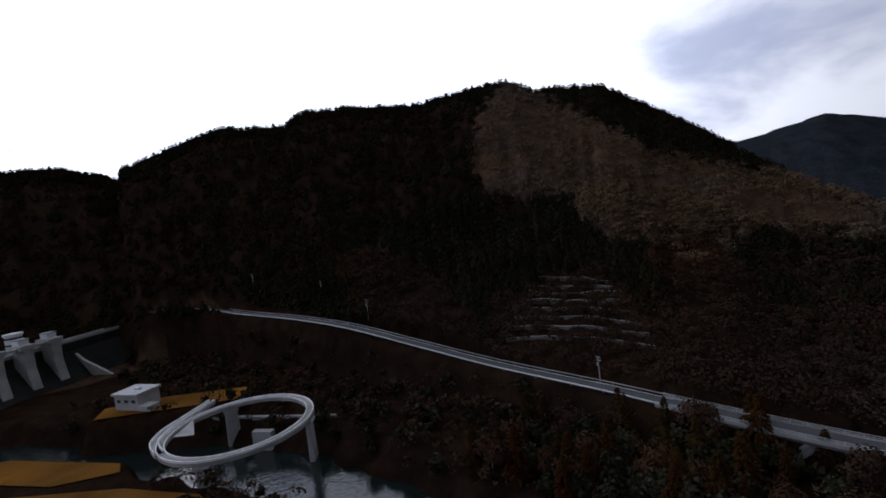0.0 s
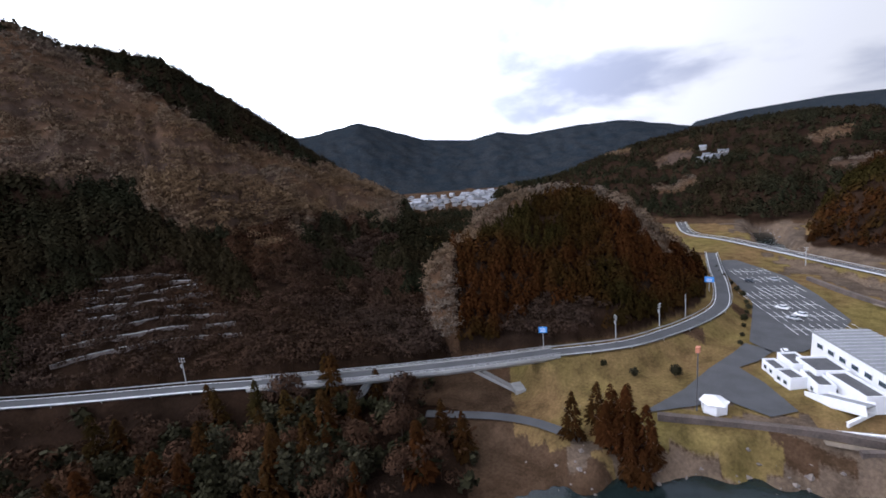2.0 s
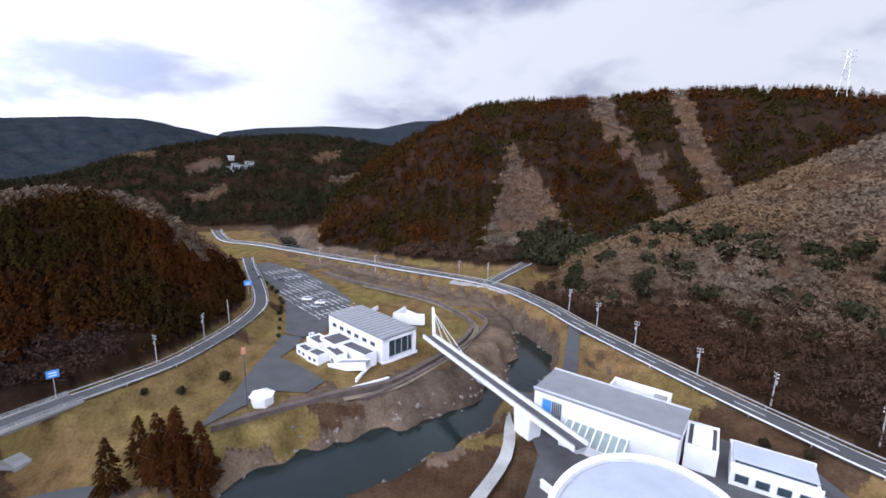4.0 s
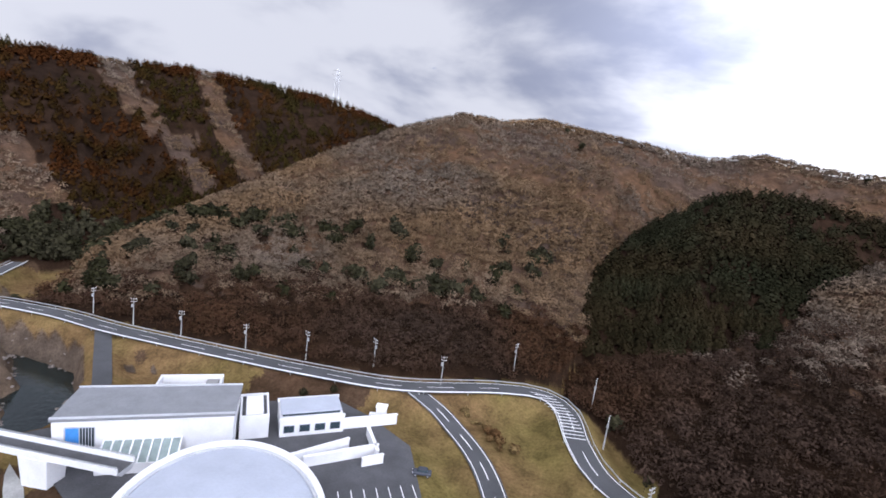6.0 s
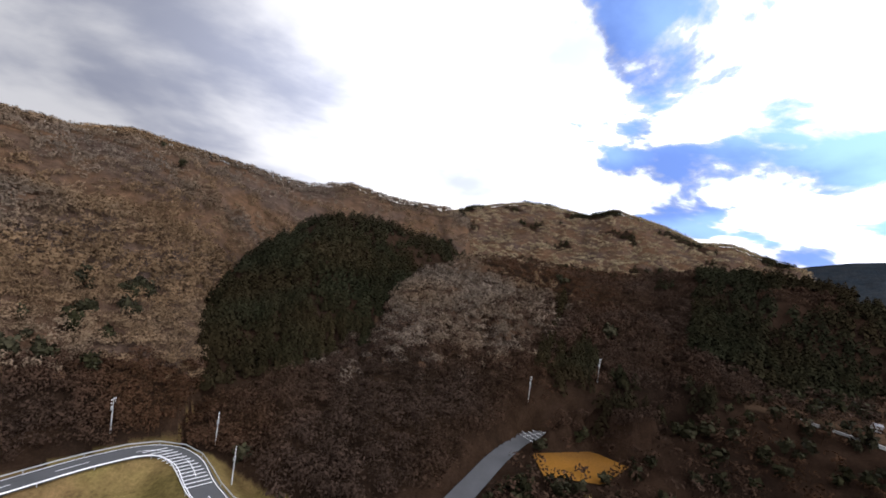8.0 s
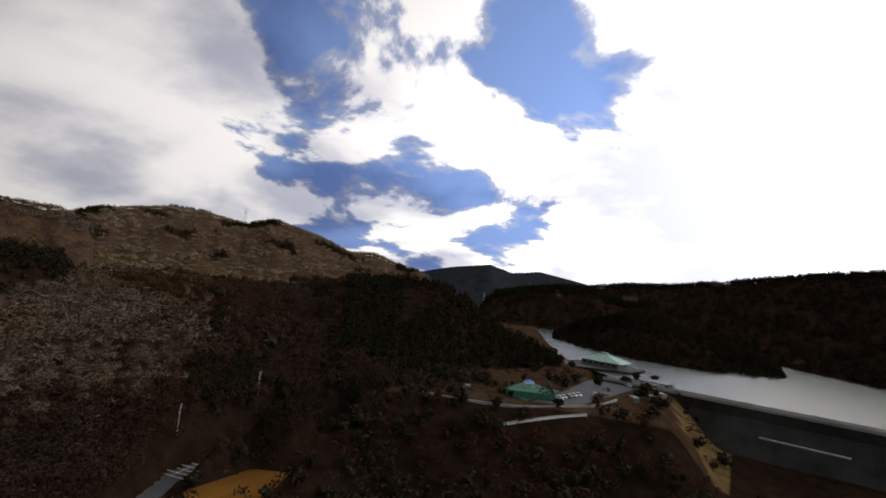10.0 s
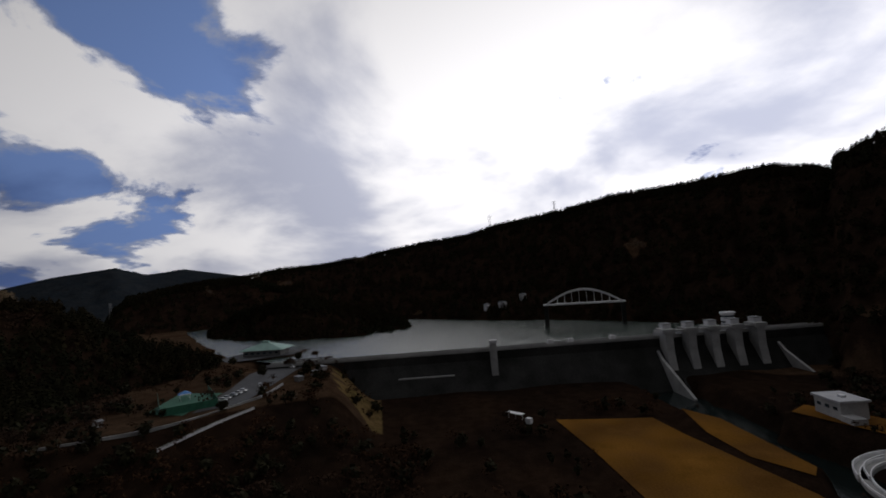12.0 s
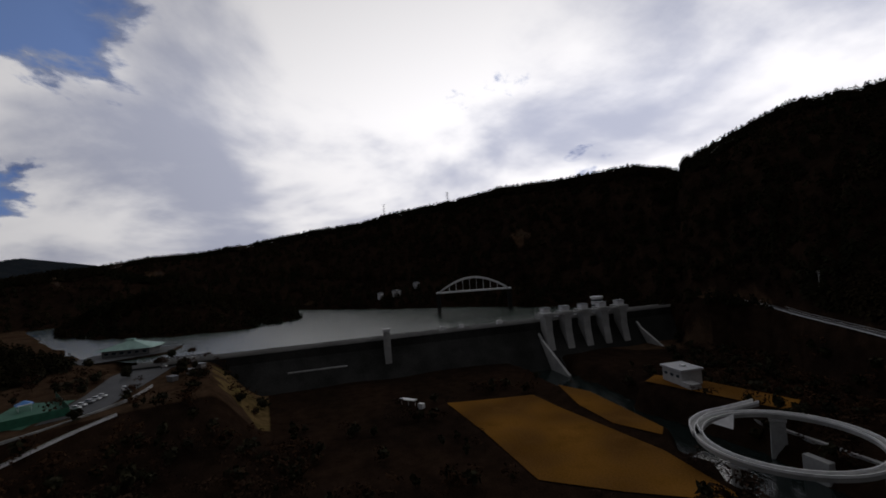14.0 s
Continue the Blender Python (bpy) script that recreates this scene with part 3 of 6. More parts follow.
for pname, (poly, pz, _) in PADS.items():
    pm = {"car_park": M_ASPHALT, "forecourt": M_ASPHALT, "plaza": M_PAVING, "lake_car_park": M_ASPHALT, "lodge_site": M_ASPHALT, "tennis_court": M_COURT}.get(pname, M_MEADOW)
    pl = {"car_park": "large grey asphalt car park", "forecourt": "grey asphalt forecourt beside the lawn", "plaza": "dark paved terrace round the halls", "lake_car_park": "asphalt car park above the lake", "lodge_site": "asphalt yard round the lakeside lodge",
          "tennis_court": "green fenced hard court"}.get(pname, "dry orange-brown winter lawn")
    me_ob = add_mesh(pname, [(px, py, pz) for px, py in poly], [tuple(range(len(poly)))[::-1]], pm)
    bm_ = bmesh.new()
    bm_.from_mesh(me_ob.data)
    bmesh.ops.recalc_face_normals(bm_, faces=bm_.faces)
    if bm_.faces[:][0].normal.z < 0:
        bmesh.ops.reverse_faces(bm_, faces=bm_.faces)
    bm_.to_mesh(me_ob.data)
    tagged(me_ob, pl, "lawn" if pm is M_MEADOW else "paving", kind="structure")
lk = [(-1400, 420), (-1400, -420), (-700, -260), (-420, -90), (DAM_A.x - 1, DAM_A.y), (DAM_B.x - 1, DAM_B.y), (-330, 420), (-700, 800)]
tagged(add_mesh("lake", [(px, py, LAKE_LINE) for px, py in lk], [tuple(range(len(lk)))[::-1]], M_LAKE), "calm grey-green reservoir lake behind the dam", "lake", kind="structure")
for rname, (rp, half, _) in ROADS.items():
    strip(rname, rp, M_ASPHALT, half - 0.2, 0.0, "worn grey asphalt road along the valley", "road")


# ---- woods ----
def crown_patch(v, f, c, out, long, wide, rng, tilt):
    """One spray of foliage: a kite that lies on the crown and faces outwards."""
    out = out + rng.normal(size=3) * tilt
    out = out / np.linalg.norm(out)
    u = np.cross(out, rng.normal(size=3))
    u /= np.linalg.norm(u) + 1e-9
    w = np.cross(out, u)
    base = len(v)
    v += [c + u * long, c + w * wide, c - u * long * 0.8, c - w * wide]
    f += [(base, base + 1, base + 2), (base, base + 2, base + 3)]


def conifer_template(rng, sprays=17, size=1.15):
    """A conifer of unit height: a blunt ragged cone of drooping sprays."""
    v, f = [], []
    for k in range(sprays):
        up = (k + rng.rand()) / sprays
        a = 2.4 * k + rng.uniform(-.5, .5)
        rad = 0.30 * (1 - up) ** 0.62 * rng.uniform(0.8, 1.12)
        c = np.array((rad * math.cos(a), rad * math.sin(a), 0.22 + 0.76 * up))
        s = 0.16 * size * (1.1 - 0.72 * up) * rng.uniform(0.8, 1.25)
        crown_patch(v, f, c, np.array((math.cos(a), math.sin(a), 0.35 + 0.9 * up)), s, s * 0.75, rng, 0.16)
    base = len(v)
    v += [(-0.012, 0, 0), (0.012, 0, 0), (0, 0, 0.7), (0.03, 0.0, 0.86), (-0.015, 0.026, 0.86), (-0.015, -0.026, 0.86), (0, 0, 1.04)]
    f += [(base, base + 1, base + 2), (base + 3, base + 4, base + 6), (base + 4, base + 5, base + 6), (base + 5, base + 3, base + 6)]
    return np.array(v), np.array(f)


def bare_template(rng, twigs=22, thin=1.15):
    """A leafless crown of unit height: a rounded puff of fine twigs round a few limbs."""
    v, f = [], []
    lobes = [np.array((0.20 * math.cos(q), 0.20 * math.sin(q), 0.52 + 0.16 * rng.rand())) for q in rng.uniform(0, 6.28, 3)] + [np.array((0, 0, 0.68))]
    for k in range(twigs):
        d = rng.normal(size=3)
        d[2] = abs(d[2]) * 0.9 - 0.15
        d /= np.linalg.norm(d)
        c = lobes[k % 4] + d * 0.27 * rng.uniform(0.7, 1.1)
        crown_patch(v, f, c, d, thin * rng.uniform(0.07, 0.13), thin * rng.uniform(0.03, 0.055), rng, 0.2)
    base = len(v)
    v += [(-0.012, 0, 0), (0.012, 0, 0), (0, 0, 0.6), (0, 0.012, 0), (0, -0.012, 0)]
    f += [(base, base + 1, base + 2), (base + 3, base + 4, base + 2)]
    return np.array(v), np.array(f)


def leafy_template(rng, leaves=44, size=1.0):
    """A rounded evergreen crown of unit height made of leaf clumps."""
    v, f = [], []
    for k in range(leaves):
        d = rng.normal(size=3)
        d /= np.linalg.norm(d)
        lump = 0.8 + 0.25 * math.sin(3 * d[0] + 5 * d[1] + k % 3)
        c = d * np.array((0.40, 0.40, 0.42)) * lump * rng.uniform(0.55, 1.0) + (0, 0, 0.55)
        n1 = np.cross(d, rng.uniform(-1, 1, 3))
        n1 /= np.linalg.norm(n1)
        n2 = np.cross(d, n1) + d * rng.uniform(-1.4, 1.4)
        s = rng.uniform(0.09, 0.17) * size
        base = len(v)
        v += [c + n1 * s, c + n2 * s, c - n1 * s * 0.8, c - n2 * s * 0.9]
        f += [(base, base + 1, base + 2), (base, base + 2, base + 3)]
    base = len(v)
    v += [(-0.02, 0, 0), (0.02, 0, 0), (0, 0, 0.6)]
    f += [(base, base + 1, base + 2)]
    return np.array(v), np.array(f)


def plume_template(rng, sprays=520):
    """A full cedar of unit height: drooping sprays packed in a ragged cone."""
    v, f = [], []
    for k in range(sprays):
        up = rng.uniform(0, 1) ** 1.25
        a = rng.uniform(0, 6.28)
        rad = (0.21 * (1 - up) ** 0.75 + 0.012) * (1 + 0.25 * math.sin(3 * a + 9 * up)) * rng.uniform(0.55, 1.08)
        c = np.array((rad * math.cos(a), rad * math.sin(a), 0.10 + 0.9 * up))
        out = np.array((math.cos(a), math.sin(a), -0.5 + rng.uniform(-.3, .3)))
        side = np.array((-math.sin(a), math.cos(a), rng.uniform(-.4, .4)))
        s = rng.uniform(0.028, 0.055) * (1.15 - 0.6 * up)
        base = len(v)
        v += [c - out * s * 0.8, c + side * s * 0.7, c + out * s * 1.5, c - side * s * 0.7]
        f += [(base, base + 1, base + 2), (base, base + 2, base + 3)]
    return np.array(v), np.array(f)


def plant(name, make, pts, heights, material, label, seed, width=1.0):
    rng = np.random.RandomState(seed)
    kinds = [make(rng) for _ in range(7)]
    pick = rng.randint(0, 7, len(pts))
    VV, FF, off = [], [], 0
    for k, (v, f) in enumerate(kinds):
        P, hh = pts[pick == k], heights[pick == k]
        if not len(P):
            continue
        a = rng.uniform(0, 6.28, len(P))
        ca, sa = np.cos(a)[:, None], np.sin(a)[:, None]
        w = (hh * width * rng.uniform(0.8, 1.25, len(P)))[:, None]
        x = (v[None, :, 0] * ca - v[None, :, 1] * sa) * w
        y = (v[None, :, 0] * sa + v[None, :, 1] * ca) * w
        z = v[None, :, 2] * hh[:, None]
        V = np.stack([x, y, z], -1) + P[:, None, :]
        F = f[None] + (np.arange(len(P)) * len(v))[:, None, None] + off
        VV.append(V.reshape(-1, 3)), FF.append(F.reshape(-1, 3))
        off += len(P) * len(v)
    if VV:
        tagged(big_mesh(name, np.concatenate(VV), np.concatenate(FF), material), label, "woods", kind="stuff")


def clear_of_things(x, y):
    ok = np.ones(x.shape, bool)
    for poly, _, _ in PADS.values():
        ok &= ~inside_poly(x, y, poly)
    for pts, half, _ in ROADS.values():
        ok &= seg_dist(x, y, pts)[0] > half + 3.5
    return ok


def build_woods():
    rng = np.random.RandomState(4)
    n = 78000
    u = rng.rand(n)
    near = 34000
    r = np.where(np.arange(n) < near, np.sqrt(95 ** 2 + u * (300 ** 2 - 95 ** 2)), 300 * (1180 / 300) ** u)
    a = rng.rand(n) * 2 * math.pi
    # a closer row of trees along the crests, which stand against the sky
    for name, count in (("brown", 1500), ("cedar_east", 900), ("north", 1500), ("sunny_far", 2400), ("west_ridge", 3000), ("mid_east", 1200), ("lake_spur", 700), ("lake_hill", 900), ("shore_hill", 600)):
        ab, el, far = HILLS[name][:3]
        bb = rng.uniform(ab[0], ab[-1], count)
        r = np.append(r, np.interp(bb, ab, far) + rng.uniform(-26, 9, count))
        a = np.append(a, np.radians(bb))
    a = np.mod(a, 2 * math.pi)
    x, y = r * np.sin(a), r * np.cos(a)
    z, which = ground(x, y)
    # only slopes that can be seen from the valley
    e = np.degrees(np.arctan2(z - EYE, r))
    b = (np.degrees(a) + 180) % 360 - 180
    grove = (which < 0) & (b > 41) & (b < 57) & (r > 215) & (r < 600)
    which = np.where(grove, HILL_NAMES.index("north"), which)
    keep = (which >= 0) & clear_of_things(x, y)
    for k, name in enumerate(HILL_NAMES):
        far = np.interp(np.where(b < HILLS[name][0][0] - 20, b + 360, b), HILLS[name][0], HILLS[name][2])
        keep &= ~((which == k) & (r > far + 14) & ~grove)
        if name in ("far_west", "far_east", "blue_east"):
            keep &= which != k
    x, y, z, r, b, e, which = (v[keep] for v in (x, y, z, r, b, e, which))
    kind = wood_kind(x, y, r, b, e, which)
    grow = np.clip(r / 300, 1, 2.6) ** 0.38
    hh = rng.uniform(6.0, 9.0, len(x)) * grow
    P = np.stack([x, y, z - hh * np.where(np.isin(kind, (1, 2, 4)), 0.12, 0.33)], -1)
    fine_bare = lambda q: bare_template(q, 50, 0.72)
    fine_conifer = lambda q: conifer_template(q, 44, 0.74)
    close = r < 235
    for k, nm, mk, near_mk, m, lab, w in (
            (0, "bare_woods", bare_template, fine_bare, M_BARE, "leafless grey-brown broadleaf woods on the hillsides", 1.15),
            (5, "dry_woods", bare_template, fine_bare, M_BARE_SUNLIT, "leafless woods on the far hills, coloured pale as sunlit", 1.3),
            (1, "cedar_woods", conifer_template, fine_conifer, M_CEDAR, "reddish-brown winter cedar plantation on the hillsides", 0.95),
            (2, "conifer_woods", conifer_template, fine_conifer, M_PINE, "dark green conifer woods on the hillsides", 1.05),
            (4, "evergreen_woods", leafy_template, lambda q: leafy_template(q, 80, 0.75), M_EVERGREEN, "dull green evergreen trees among the bare woods", 1.0),
            (3, "dark_bare_woods", bare_template, fine_bare, M_BARE_DARK_SHADED, "dark shade-toned leafless scrub and trees along the valley slopes", 1.1)):
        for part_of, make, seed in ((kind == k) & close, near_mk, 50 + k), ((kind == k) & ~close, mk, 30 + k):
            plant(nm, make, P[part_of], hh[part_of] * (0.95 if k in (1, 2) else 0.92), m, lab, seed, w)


build_woods()


def build_scrub():
    """Undergrowth and low trees on the valley sides that belong to no hill."""
    rng = np.random.RandomState(12)
    n = 15000
    r, a = np.sqrt(rng.uniform(80 ** 2, 330 ** 2, n)), rng.uniform(-175, 62, n)
    x, y = r * np.sin(np.radians(a)), r * np.cos(np.radians(a))
    z, which = ground(x, y)
    dr, w = seg_dist(x, y, RIVER)
    ok = (which < 0) & clear_of_things(x, y) & (dr > w * 0.5 + 4) & (z > WATER_LINE + 1) & (z < 30)
    ok &= ~((a > -84) & (a < -28) & (x < -205))
    ok &= ~((x < -190) & (a > -112) & (a < -80) & (wobble(x, y, 30, 8) < 0.3))
    ok &= ~((a < -35) & (a > -80) & (wobble(x, y, 35, 8) < 0.45))
    ok &= ~((a > 46) & (x > 90))
    x, y, z = x[ok], y[ok], z[ok]
    P = np.stack([x, y, z - 0.3], -1)
    k = rng.rand(len(x))
    hh = rng.uniform(3.0, 7.0, len(x))
    plant("valley_scrub", bare_template, P[k < 0.75], hh[k < 0.75], M_BARE_DARK_SHADED, "dark shade-toned leafless scrub on the valley sides", 61, 1.2)
    plant("evergreen_scrub", leafy_template, P[k >= 0.75], hh[k >= 0.75], M_EVERGREEN, "dull green evergreen bushes on the valley sides", 62, 1.1)


build_scrub()


# ---- building kit ----
M_WHITE = mat("white_render", (0.70, 0.70, 0.71), 0.6, vary=0.06, scale=0.3, fine=3, bump=0.1)
M_ROOF = mat("grey_sheet_roof", (0.19, 0.195, 0.205), 0.55, vary=0.1, scale=0.3, fine=2, bump=0.15)
M_DOME = mat("pale_metal_roof", (0.38, 0.405, 0.46), 0.45, vary=0.06, scale=0.2, fine=2, bump=0.05)
M_TRIM = mat("grey_trim", (0.42, 0.43, 0.45), 0.5, vary=0.1, scale=0.5, fine=4, bump=0.1)
M_GLASS = mat("dark_glazing", (0.03, 0.045, 0.055), 0.06, vary=0.2, scale=0.3, fine=1, bump=0)
M_BLUE = mat("blue_panel", (0.05, 0.22, 0.55), 0.5, vary=0.1, scale=0.5, fine=3, bump=0)
M_PAINT = mat("white_paint", (0.75, 0.75, 0.75), 0.7, vary=0.12, scale=0.5, fine=3, bump=0.05)
M_STEEL = mat("galvanised_steel", (0.45, 0.46, 0.47), 0.4, metal=0.6, vary=0.15, scale=1, fine=6, bump=0.1)
M_DARK = mat("dark_metal", (0.06, 0.06, 0.065), 0.5, vary=0.2, scale=1, fine=5, bump=0.1)
M_TEAL = mat("copper_green_roof", (0.30, 0.48, 0.42), 0.6, vary=0.15, scale=0.3, fine=2, bump=0.15)
M_WALL_BROWN = mat("stained_retaining_wall", (0.085, 0.065, 0.055), 0.9, vary=0.3, scale=0.3, fine=2, bump=0.4)
M_TILE = mat("grey_roof_tile", (0.16, 0.165, 0.18), 0.7, vary=0.2, scale=0.3, fine=2, bump=0.2, objvary=0.5)
M_HOUSE = mat("house_render", (0.27, 0.265, 0.26), 0.8, vary=0.1, scale=0.3, fine=2, bump=0.1, objvary=0.35)
# Near-black concrete: the shade of the dam's downstream face is in the colour.
M_DAM_SHADED = mat("shaded_dam_concrete", (0.040, 0.040, 0.038), 0.9, vary=0.3, scale=0.08, fine=1.2, bump=0.3, second=(0.024, 0.024, 0.022), spec=0.05)
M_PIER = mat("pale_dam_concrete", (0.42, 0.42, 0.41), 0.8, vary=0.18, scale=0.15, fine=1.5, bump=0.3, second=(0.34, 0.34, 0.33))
M_RUBBER = mat("tyre_rubber", (0.03, 0.03, 0.03), 0.9, vary=0.1, scale=2, fine=10, bump=0)


def thing(name, x, y, z, turn, label, category, group=""):
    """An empty at a thing's base, that carries its parts."""
    ob = new(name)
    ob.empty_display_size = 0.5
    ob.matrix_world = pose(x, y, z, 0, 0, turn)
    return tagged(ob, label, category, group)


def part(name, bm, material, parent, label=""):
    me = bpy.data.meshes.new(name)
    bm.normal_update()
    bm.to_mesh(me)
    bm.free()
    me.materials.append(material)
    ob = new(name, me)
    ob.parent = parent
    return tagged(ob, label)


def box_bm(sx, sy, sz, x=0.0, y=0.0, z=0.0, turn=0.0, bevel=0.06, top=1.0, bm=None):
    """A block standing on z, tapered to `top` at its head."""
    own = bm is None
    bm = bm or bmesh.new()
    made = bmesh.ops.create_cube(bm, size=1.0)["verts"]
    for v in made:
        k = top if v.co.z > 0 else 1.0
        v.co = Vector((v.co.x * sx * k, v.co.y * sy * k, (v.co.z + 0.5) * sz))
    if bevel and own:
        bmesh.ops.bevel(bm, geom=bm.edges[:], offset=min(bevel, sx * 0.3, sy * 0.3, sz * 0.3), segments=1, affect="EDGES")
        made = bm.verts[:]
    bmesh.ops.transform(bm, matrix=pose(x, y, z, 0, 0, turn), verts=made)
    return bm


def box(name, parent, material, size, at=(0, 0, 0), turn=0.0, label="", bevel=0.06, top=1.0):
    return part(name, box_bm(*size, *at, turn, bevel, top), material, parent, label)


def tube_bm(a, b, r0, r1=None, sides=8, bm=None):
    """A round bar from a to b."""
    bm = bm or bmesh.new()
    a, b = Vector(a), Vector(b)
    r1 = r0 if r1 is None else r1
    q = (b - a).to_track_quat("Z", "Y").to_matrix().to_4x4()
    m = Matrix.Translation((a + b) / 2) @ q
    bmesh.ops.create_cone(bm, cap_ends=True, segments=sides, radius1=r0, radius2=r1, depth=(b - a).length, matrix=m)
    return bm


def tube(name, parent, material, a, b, r0, r1=None, sides=8, label=""):
    return part(name, tube_bm(a, b, r0, r1, sides), material, parent, label)


def prism_bm(outline, z0, z1):
    """A straight-sided block over a plan outline."""
    bm = bmesh.new()
    lo = [bm.verts.new((x, y, z0)) for x, y in outline]
    hi = [bm.verts.new((x, y, z1)) for x, y in outline]
    n = len(lo)
    bm.faces.new(lo[::-1]), bm.faces.new(hi)
    for k in range(n):
        bm.faces.new((lo[k], lo[(k + 1) % n], hi[(k + 1) % n], hi[k]))
    bmesh.ops.recalc_face_normals(bm, faces=bm.faces)
    return bm


def sweep_bm(pts, profile, closed=False):
    """A section (across, up) drawn along a line of points."""
    bm = bmesh.new()
    P, rows = [Vector(p) for p in pts], []
    n = len(P)
    for k, p in enumerate(P):
        nx, pv = (P[(k + 1) % n], P[k - 1]) if closed else (P[min(k + 1, n - 1)], P[max(k - 1, 0)])
        d = (nx - pv).to_2d().normalized()
        nrm = Vector((-d.y, d.x, 0))
        rows.append([bm.verts.new(p + nrm * u + Vector((0, 0, v))) for u, v in profile])
    m = len(profile)
    for k in range(n if closed else n - 1):
        a, b = rows[k], rows[(k + 1) % n]
        for j in range(m):
            bm.faces.new((a[j], b[j], b[(j + 1) % m], a[(j + 1) % m]))
    if not closed:
        bm.faces.new(rows[0]), bm.faces.new(rows[-1][::-1])
    bmesh.ops.recalc_face_normals(bm, faces=bm.faces)
    return bm


def rect(u0, u1, v0, v1):
    return ((u0, v0), (u1, v0), (u1, v1), (u0, v1))


# ---- the dam ----
def dam_frame():
    d = (DAM_B - DAM_A).normalized()
    return d, math.degrees(math.atan2(d.y, d.x))


def build_dam():
    d, turn = dam_frame()
    length = (DAM_B - DAM_A).length
    dam = thing("dam", DAM_A.x, DAM_A.y, 0, turn, "grey concrete gravity dam with a straight crest", "dam")
    # local x runs along the crest, local -y is downstream
    prof = ((5.0, -10), (5.0, CREST - 1), (-2.5, CREST - 1), (-2.5, CREST - 6), (-24, -10))
    part("dam_wall", sweep_bm([(-30, 0, 0), (length + 6, 0, 0)], prof), M_DAM_SHADED, dam)
    box("crest_road", dam, M_CONCRETE, (length + 36, 7.6, 0.8), (length / 2 - 12, 1.2, CREST - 1), bevel=0.05)
    for off in (-2.4, 4.8):
        box("parapet", dam, M_PIER, (length + 36, 0.4, 1.1), (length / 2 - 12, off, CREST - 0.2), bevel=0.04)
    box("gallery_walkway", dam, M_PIER, (34, 1.2, 0.7), (70, -12.5, 9.5), label="pale walkway across the dam face")
    # crest piers with their gate houses
    for k in range(5):
        x = 220 + k * 14.2
        part("gate_pier", sweep_bm([(x - 2.4, 0, 0), (x + 2.4, 0, 0)], ((6, -4), (6, CREST + 3), (-11, CREST + 3), (-11, 14), (-13.5, 2), (-13, -6))), M_PIER, dam, "pale tapering concrete spillway pier")
        box("pier_head", dam, M_PIER, (7.8, 10.5, 2.6), (x, -6.2, CREST + 2.8), bevel=0.08)
        box("gate_house", dam, M_WHITE, (5.0, 5.4, 2.8), (x + 0.9, -4.6, CREST + 5.4), bevel=0.06)
        box("gate_house_roof", dam, M_ROOF, (5.7, 6.1, 0.4), (x + 0.9, -4.6, CREST + 8.2), bevel=0.05)
        if k < 4:
            box("service_bridge", dam, M_PIER, (6.4, 2.2, 1.0), (x + 7.1, -8.6, CREST + 3.6), bevel=0.05)
            box("gate_leaf", dam, M_DARK, (9.6, 0.8, 15), (x + 7.1, -1.0, 5.0), bevel=0.1, label="dark steel spillway gate")
            part("chute", sweep_bm([(x + 2.2, 0, 0), (x + 12.0, 0, 0)], ((-3, -9), (-3, 8), (-8, 5), (-30, -9))), M_DAM_SHADED, dam)
    part("round_tower", tube_bm((268, 7, CREST - 2), (268, 7, CREST + 10.5), 4.0, 4.0, 20), M_WHITE, dam, "round white observation turret")
    for z in (CREST + 4.5, CREST + 8.2):
        part("window_band", tube_bm((268, 7, z), (268, 7, z + 1.1), 4.06, 4.06, 20), M_GLASS, dam)
    part("turret_cap", tube_bm((268, 7, CREST + 10.5), (268, 7, CREST + 11.3), 4.7, 4.4, 20), M_WHITE, dam)
    for x in (214, 290):
        part("training_wall", sweep_bm([(x, 0, 0), (x + 1.6, 0, 0)], ((-5, -8), (-5, 14), (-10, 10), (-44, -6), (-44, -9))), M_PIER, dam, "long sloping spillway side wall")
    lift = box("lift_shaft", dam, M_PIER, (4.0, 4.4, 30), (112, -7.5, -3), label="pale concrete lift shaft on the dam face", bevel=0.1)
    box("shaft_head", dam, M_WHITE, (4.8, 5.2, 1.6), (112, -7.5, 27.0), bevel=0.1)
    for x, s in ((150, 4.0), (163, 3.4), (190, 3.6)):
        box("crest_hut", dam, M_WHITE, (s, 3, 2.8), (x, 2.5, CREST - 0.2), bevel=0.1)


